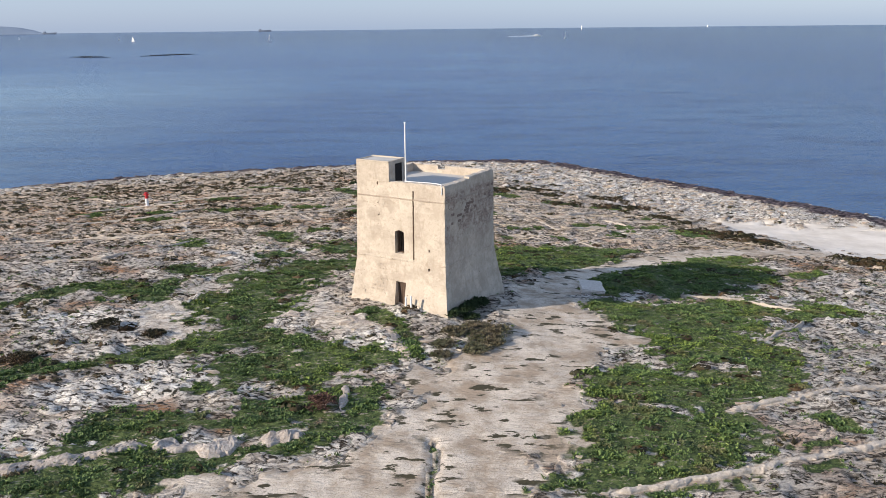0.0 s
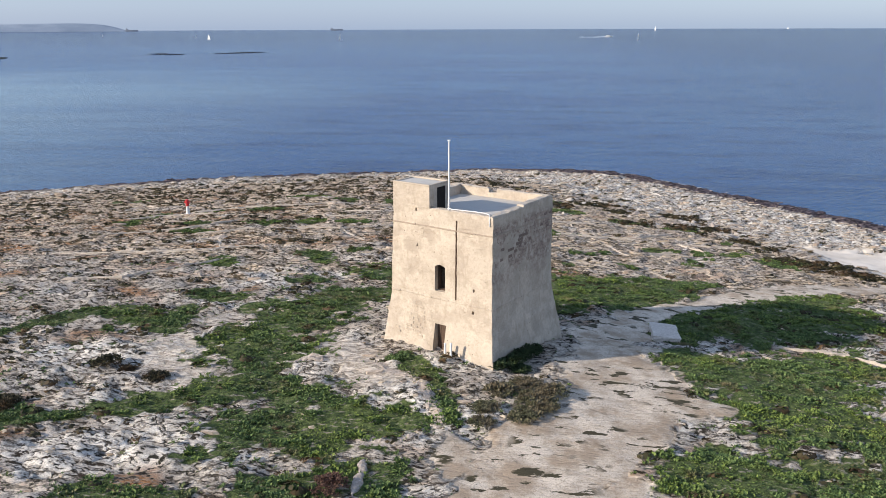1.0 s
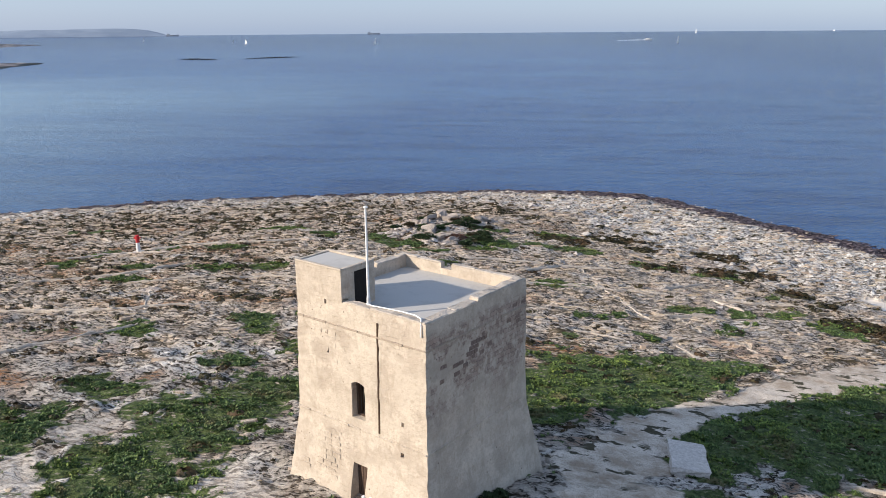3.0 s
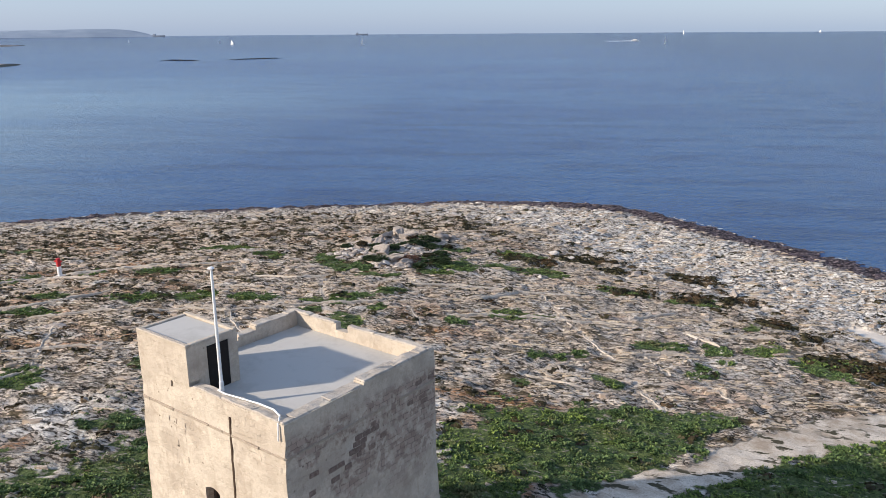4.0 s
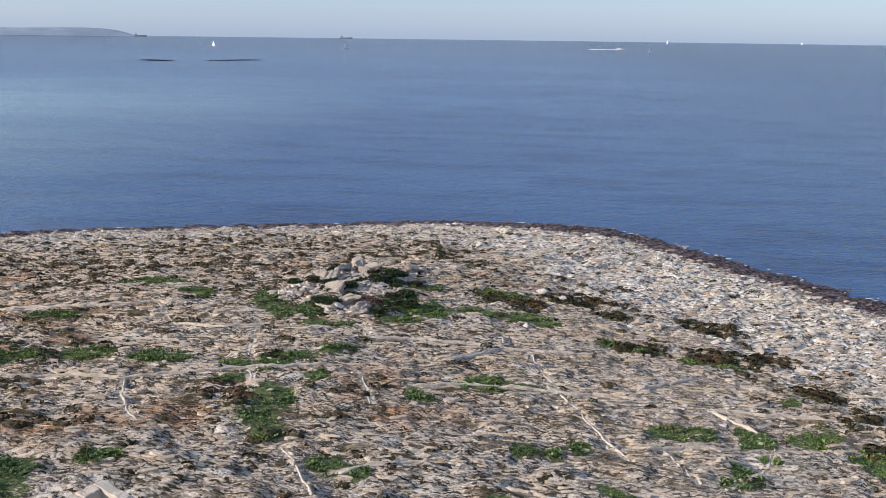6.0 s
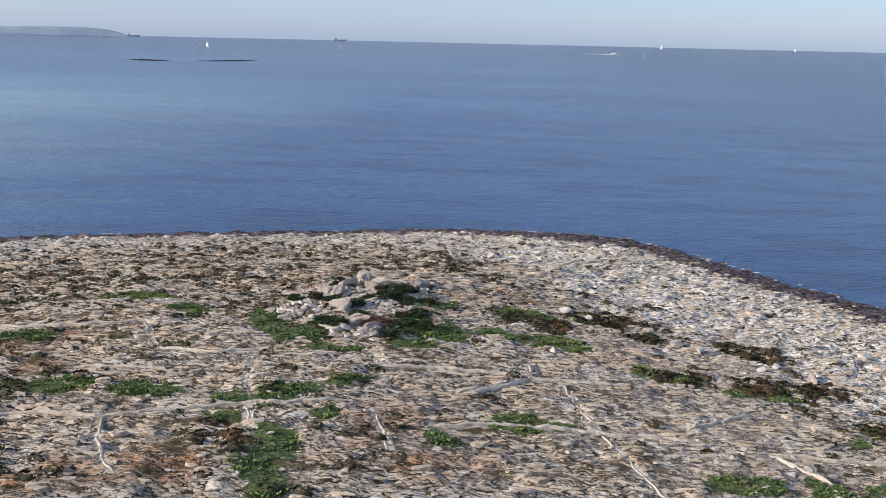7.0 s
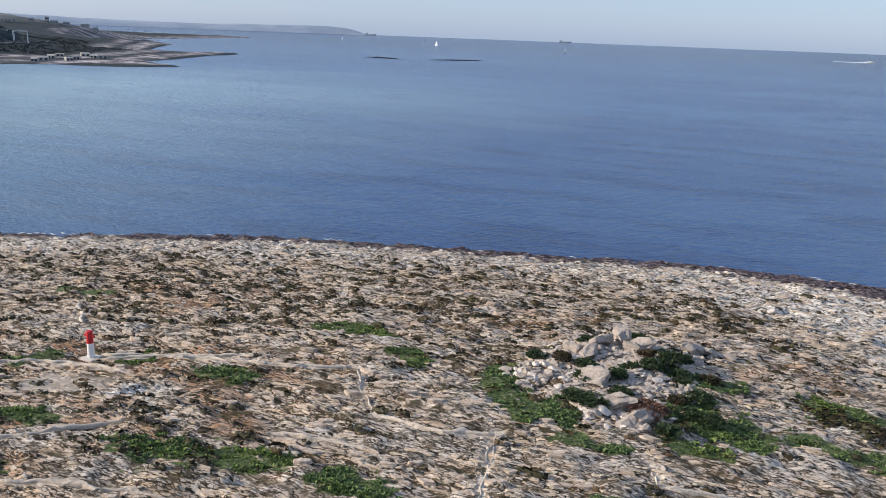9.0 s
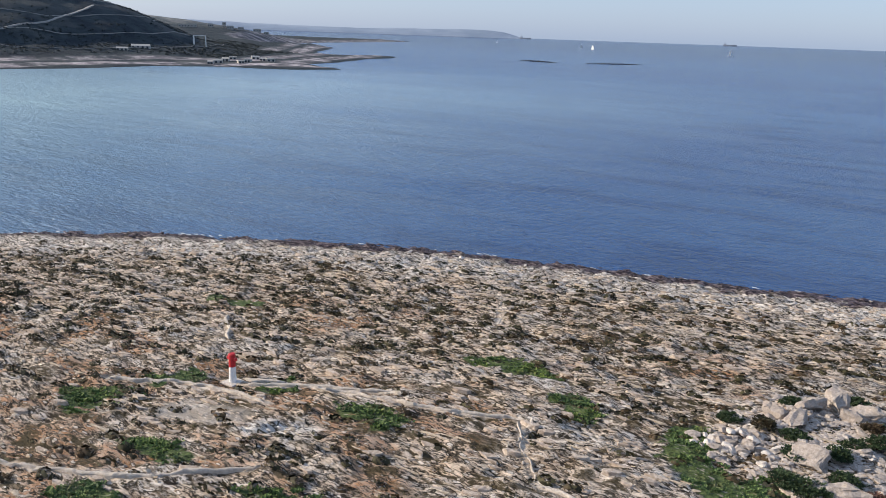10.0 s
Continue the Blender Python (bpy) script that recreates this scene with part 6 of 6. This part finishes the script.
def build_far_houses():
    rng = random.Random(31)
    for k in range(9):
        a, dist = radians(-48.9 + k * 0.5), 668 + rng.uniform(-18, 26)
        house(-8 + dist * math.sin(a), 87 + dist * math.cos(a), rng.uniform(4, 8), rng.uniform(4, 5), rng.uniform(1.8, 2.6), rng.uniform(30, 65), 1, 2, "low pale shed near the far shore", "sheds by the far shore", rng.random() < 0.6)
    house(-591, 521, 15, 6, 2.4, 45, 1, 4, "long low white shed on the far shore", "sheds by the far shore", True)
    house(-580, 495, 9, 5, 2.0, 45, 1, 3, "long low white shed on the far shore", "sheds by the far shore", True)
    for az, dist, w, h in ((-48.8, 1480, 14, 8), (-47.9, 1500, 9, 15), (-47.5, 1490, 18, 9), (-46.8, 1520, 16, 8), (-45.7, 1560, 22, 9), (-45.1, 1600, 14, 8), (-50.6, 1420, 20, 6), (-50.0, 1440, 24, 6)):
        a = radians(az)
        house(-8 + dist * math.sin(a), 87 + dist * math.cos(a), 0.65 * w, 9, 0.7 * h, -az, max(1, int(h / 7)), 3, "pale distant house block beyond the hill", "distant houses")
    # tall white frame standing on the flat
    x, y = -611, 601
    z = float(bay_height(np.array(x), np.array(y))) - 0.3
    m = pose(x, y, z, 0, 0, 42)
    frame_thing = empty("portal_frame", (x, y, z), "tall white open frame structure on the far flat", "frame")
    for name, dims in (("column", (-6, -5.5, -0.3, 0.3, 0, 10)), ("column", (5.2, 6, -0.3, 0.3, 0, 10)), ("beam", (-6, 6, -0.3, 0.3, 10, 10.7)), ("column", (-6, -5.5, 6, 6.6, 0, 9)), ("beam", (-6, -5.5, 0.3, 6, 9.4, 10))):
        b = bmesh.new()
        box(b, *dims, m)
        part(name, b, WHITE, frame_thing)


build_far_houses()


def build_far_land():
    """The long low coast on the horizon."""
    az = np.linspace(-75, -27.0, 70)
    top = np.interp(az, [-75, -50, -44, -38, -36, -33.5, -31, -29.5, -28.0, -27.2, -27.0], [50, 44, 34, 30, 37, 40, 43, 44, 30, 4, 0.5])
    verts, rows = [], 6
    for k, a in enumerate(az):
        wob = 4 * (float(fbm(np.array(a * 1.7), np.array(0.0), 3, 96)) - 0.5)
        for j in range(rows):
            r = 4560 + 50 * j
            h = (top[k] + wob * (top[k] > 8)) * math.sin(math.pi * min(1, j / 3.4) * 0.5) if j < rows - 1 else -5
            h = -5 if j == 0 else h
            verts.append((r * math.sin(radians(a)), 60 + r * math.cos(radians(a)), 14 + h))
    faces = np.array([(k * rows + j, (k + 1) * rows + j, (k + 1) * rows + j + 1, k * rows + j + 1) for k in range(len(az) - 1) for j in range(rows - 1)])
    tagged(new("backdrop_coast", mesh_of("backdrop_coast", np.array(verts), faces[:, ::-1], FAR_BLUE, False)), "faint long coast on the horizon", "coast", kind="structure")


build_far_land()


# ---- boats and reefs ----
def hull(bm, length, beam, depth, m):
    """A boat's hull, pointed at the bow."""
    n, rings = 9, []
    for k in range(n):
        t = k / (n - 1)
        w = beam / 2 * math.sin(math.pi * min(1.0, 0.28 + 0.72 * t) ** 1.0) if t > 0.45 else beam / 2 * (0.82 + 0.18 * t / 0.45)
        w = max(w, 0.02)
        x = length * (t - 0.5)
        sheer = depth * (1 + 0.25 * t * t)
        rings.append([bm.verts.new(m @ Vector(p)) for p in ((x, -w, sheer), (x * 0.94, -w * 0.7, -0.2 * depth), (x * 0.94, w * 0.7, -0.2 * depth), (x, w, sheer))])
    for a, b in zip(rings, rings[1:]):
        for j in range(4):
            bm.faces.new((a[j], a[(j + 1) % 4], b[(j + 1) % 4], b[j]))
    bm.faces.new(rings[0][::-1])
    bm.faces.new(rings[-1])
    bmesh.ops.recalc_face_normals(bm, faces=list(bm.faces))


def sailing_boat(x, y, tall, heading, jib=True):
    z = sea_z(x, y)
    m = pose(x, y, z, 0, 0, heading)
    k = tall / 16.0
    boat = empty("sailing_boat", (x, y, z), "white sailing boat far out on the water", "boat", "sailing boats")
    b = bmesh.new()
    hull(b, 12 * k, 3.4 * k, 1.3 * k, m)
    part("hull", b, WHITE, boat)
    b = bmesh.new()
    tube(b, m @ Vector((0.8 * k, 0, k)), m @ Vector((0.8 * k, 0, tall)), 0.14 * k, 0.08 * k, 6)
    part("mast", b, WHITE, boat)

    def sail(name, pts):
        b = bmesh.new()
        lo = [b.verts.new(m @ Vector((px * k, -0.05 * k, pz * k))) for px, pz in pts]
        hi = [b.verts.new(m @ Vector((px * k, 0.05 * k, pz * k))) for px, pz in pts]
        b.faces.new(lo[::-1])
        b.faces.new(hi)
        for i in range(len(pts)):
            j = (i + 1) % len(pts)
            b.faces.new((lo[i], lo[j], hi[j], hi[i]))
        part(name, b, SAIL, boat)
    sail("mainsail", [(0.6, 2.2), (-4.8, 2.4), (-2.6, 8), (0.5, 15.4)])
    if jib:
        sail("jib", [(1.0, 2.0), (5.6, 1.8), (1.0, 13.4)])


def build_boats():
    sailing_boat(-894, 2260, 15, 160)
    sailing_boat(-471, 2092, 17, 20, False)
    sailing_boat(302, 2124, 16, 60)
    sailing_boat(681, 4214, 23, 100)
    sailing_boat(-1090, 2640, 12, 30, False)
    sailing_boat(1401, 4430, 13, 140)
    sailing_boat(-1560, 2900, 12, 80, False)
    for x, y, length in ((-1050, 4562, 74), (-2060, 4130, 72)):
        z = sea_z(x, y)
        m = pose(x, y, z, 0, 0, 0)
        ship = empty("cargo_ship", (x, y, z), "dark cargo ship lying far off near the horizon", "ship", "ships on the horizon")
        b = bmesh.new()
        hull(b, length, 14, 6.5, m)
        part("hull", b, HULL_DARK, ship)
        b = bmesh.new()
        box(b, -length * 0.42, -length * 0.28, -5, 5, 6, 13, m)
        part("bridge", b, HULL_DARK, ship)
        b = bmesh.new()
        tube(b, m @ Vector((-length * 0.38, 0, 13)), m @ Vector((-length * 0.38, 0, 18)), 1.5, 1.2, 8)
        part("funnel", b, HULL_DARK, ship)
    x, y = 277, 2592
    z = sea_z(x, y)
    m = pose(x, y, z, 0, 0, 4)
    boat = empty("motor_yacht", (x, y, z), "white motor yacht under way far out", "boat")
    b = bmesh.new()
    hull(b, 24, 6, 3, m)
    part("hull", b, WHITE, boat)
    b = bmesh.new()
    box(b, -7, 4, -2.3, 2.3, 3, 5.6, m)
    part("cabin", bevelled(b, 0.3), WHITE, boat)
    rng = random.Random(3)
    b = bmesh.new()
    edge = []
    for k in range(26):
        u = k / 25
        w = 3.5 * (1 - 0.75 * u) * rng.uniform(0.7, 1.2)
        edge.append([b.verts.new(m @ Vector((-10 - 84 * u, s * w, h))) for s, h in ((-1, 0.1), (0, 0.5 + 0.9 * (1 - u)), (1, 0.1))])
    for p, q in zip(edge, edge[1:]):
        for j in range(2):
            b.faces.new((p[j], q[j], q[j + 1], p[j + 1]))
    bmesh.ops.recalc_face_normals(b, faces=list(b.faces))
    tagged(part("boat_wake", b, FOAM, None), "long white foam wake behind the yacht", "wake", kind="stuff")


build_boats()


REEF_ROCK = plain_rock("black_weedy_reef", (0.006, 0.007, 0.01), (0.035, 0.034, 0.04), 0.8)


def build_reefs():
    shapes = [mesh_of("rock", *rock_shape(950 + k, 1, 0.42), REEF_ROCK) for k in range(5)]
    for (ax, ay), (bx, by), seed in (((-481, 1010), (-424, 991), 1), ((-395, 1018), (-345, 1085), 2)):
        rng = random.Random(seed)
        reef = empty("reef", ((ax + bx) / 2, (ay + by) / 2, 0), "low dark rocky reef awash in the bay", "reef", "reefs in the bay")
        for k in range(70):
            t = rng.random()
            s = rng.uniform(2.5, 5.0) * (0.5 + math.sin(math.pi * t))
            piece("rock", shapes[k % 5], reef, pose(ax + (bx - ax) * t + rng.gauss(0, 1), ay + (by - ay) * t + rng.gauss(0, 2), 0.15, 0, 0, rng.uniform(0, 360)) @ Matrix.Diagonal((s, s, s, 1)))


build_reefs()
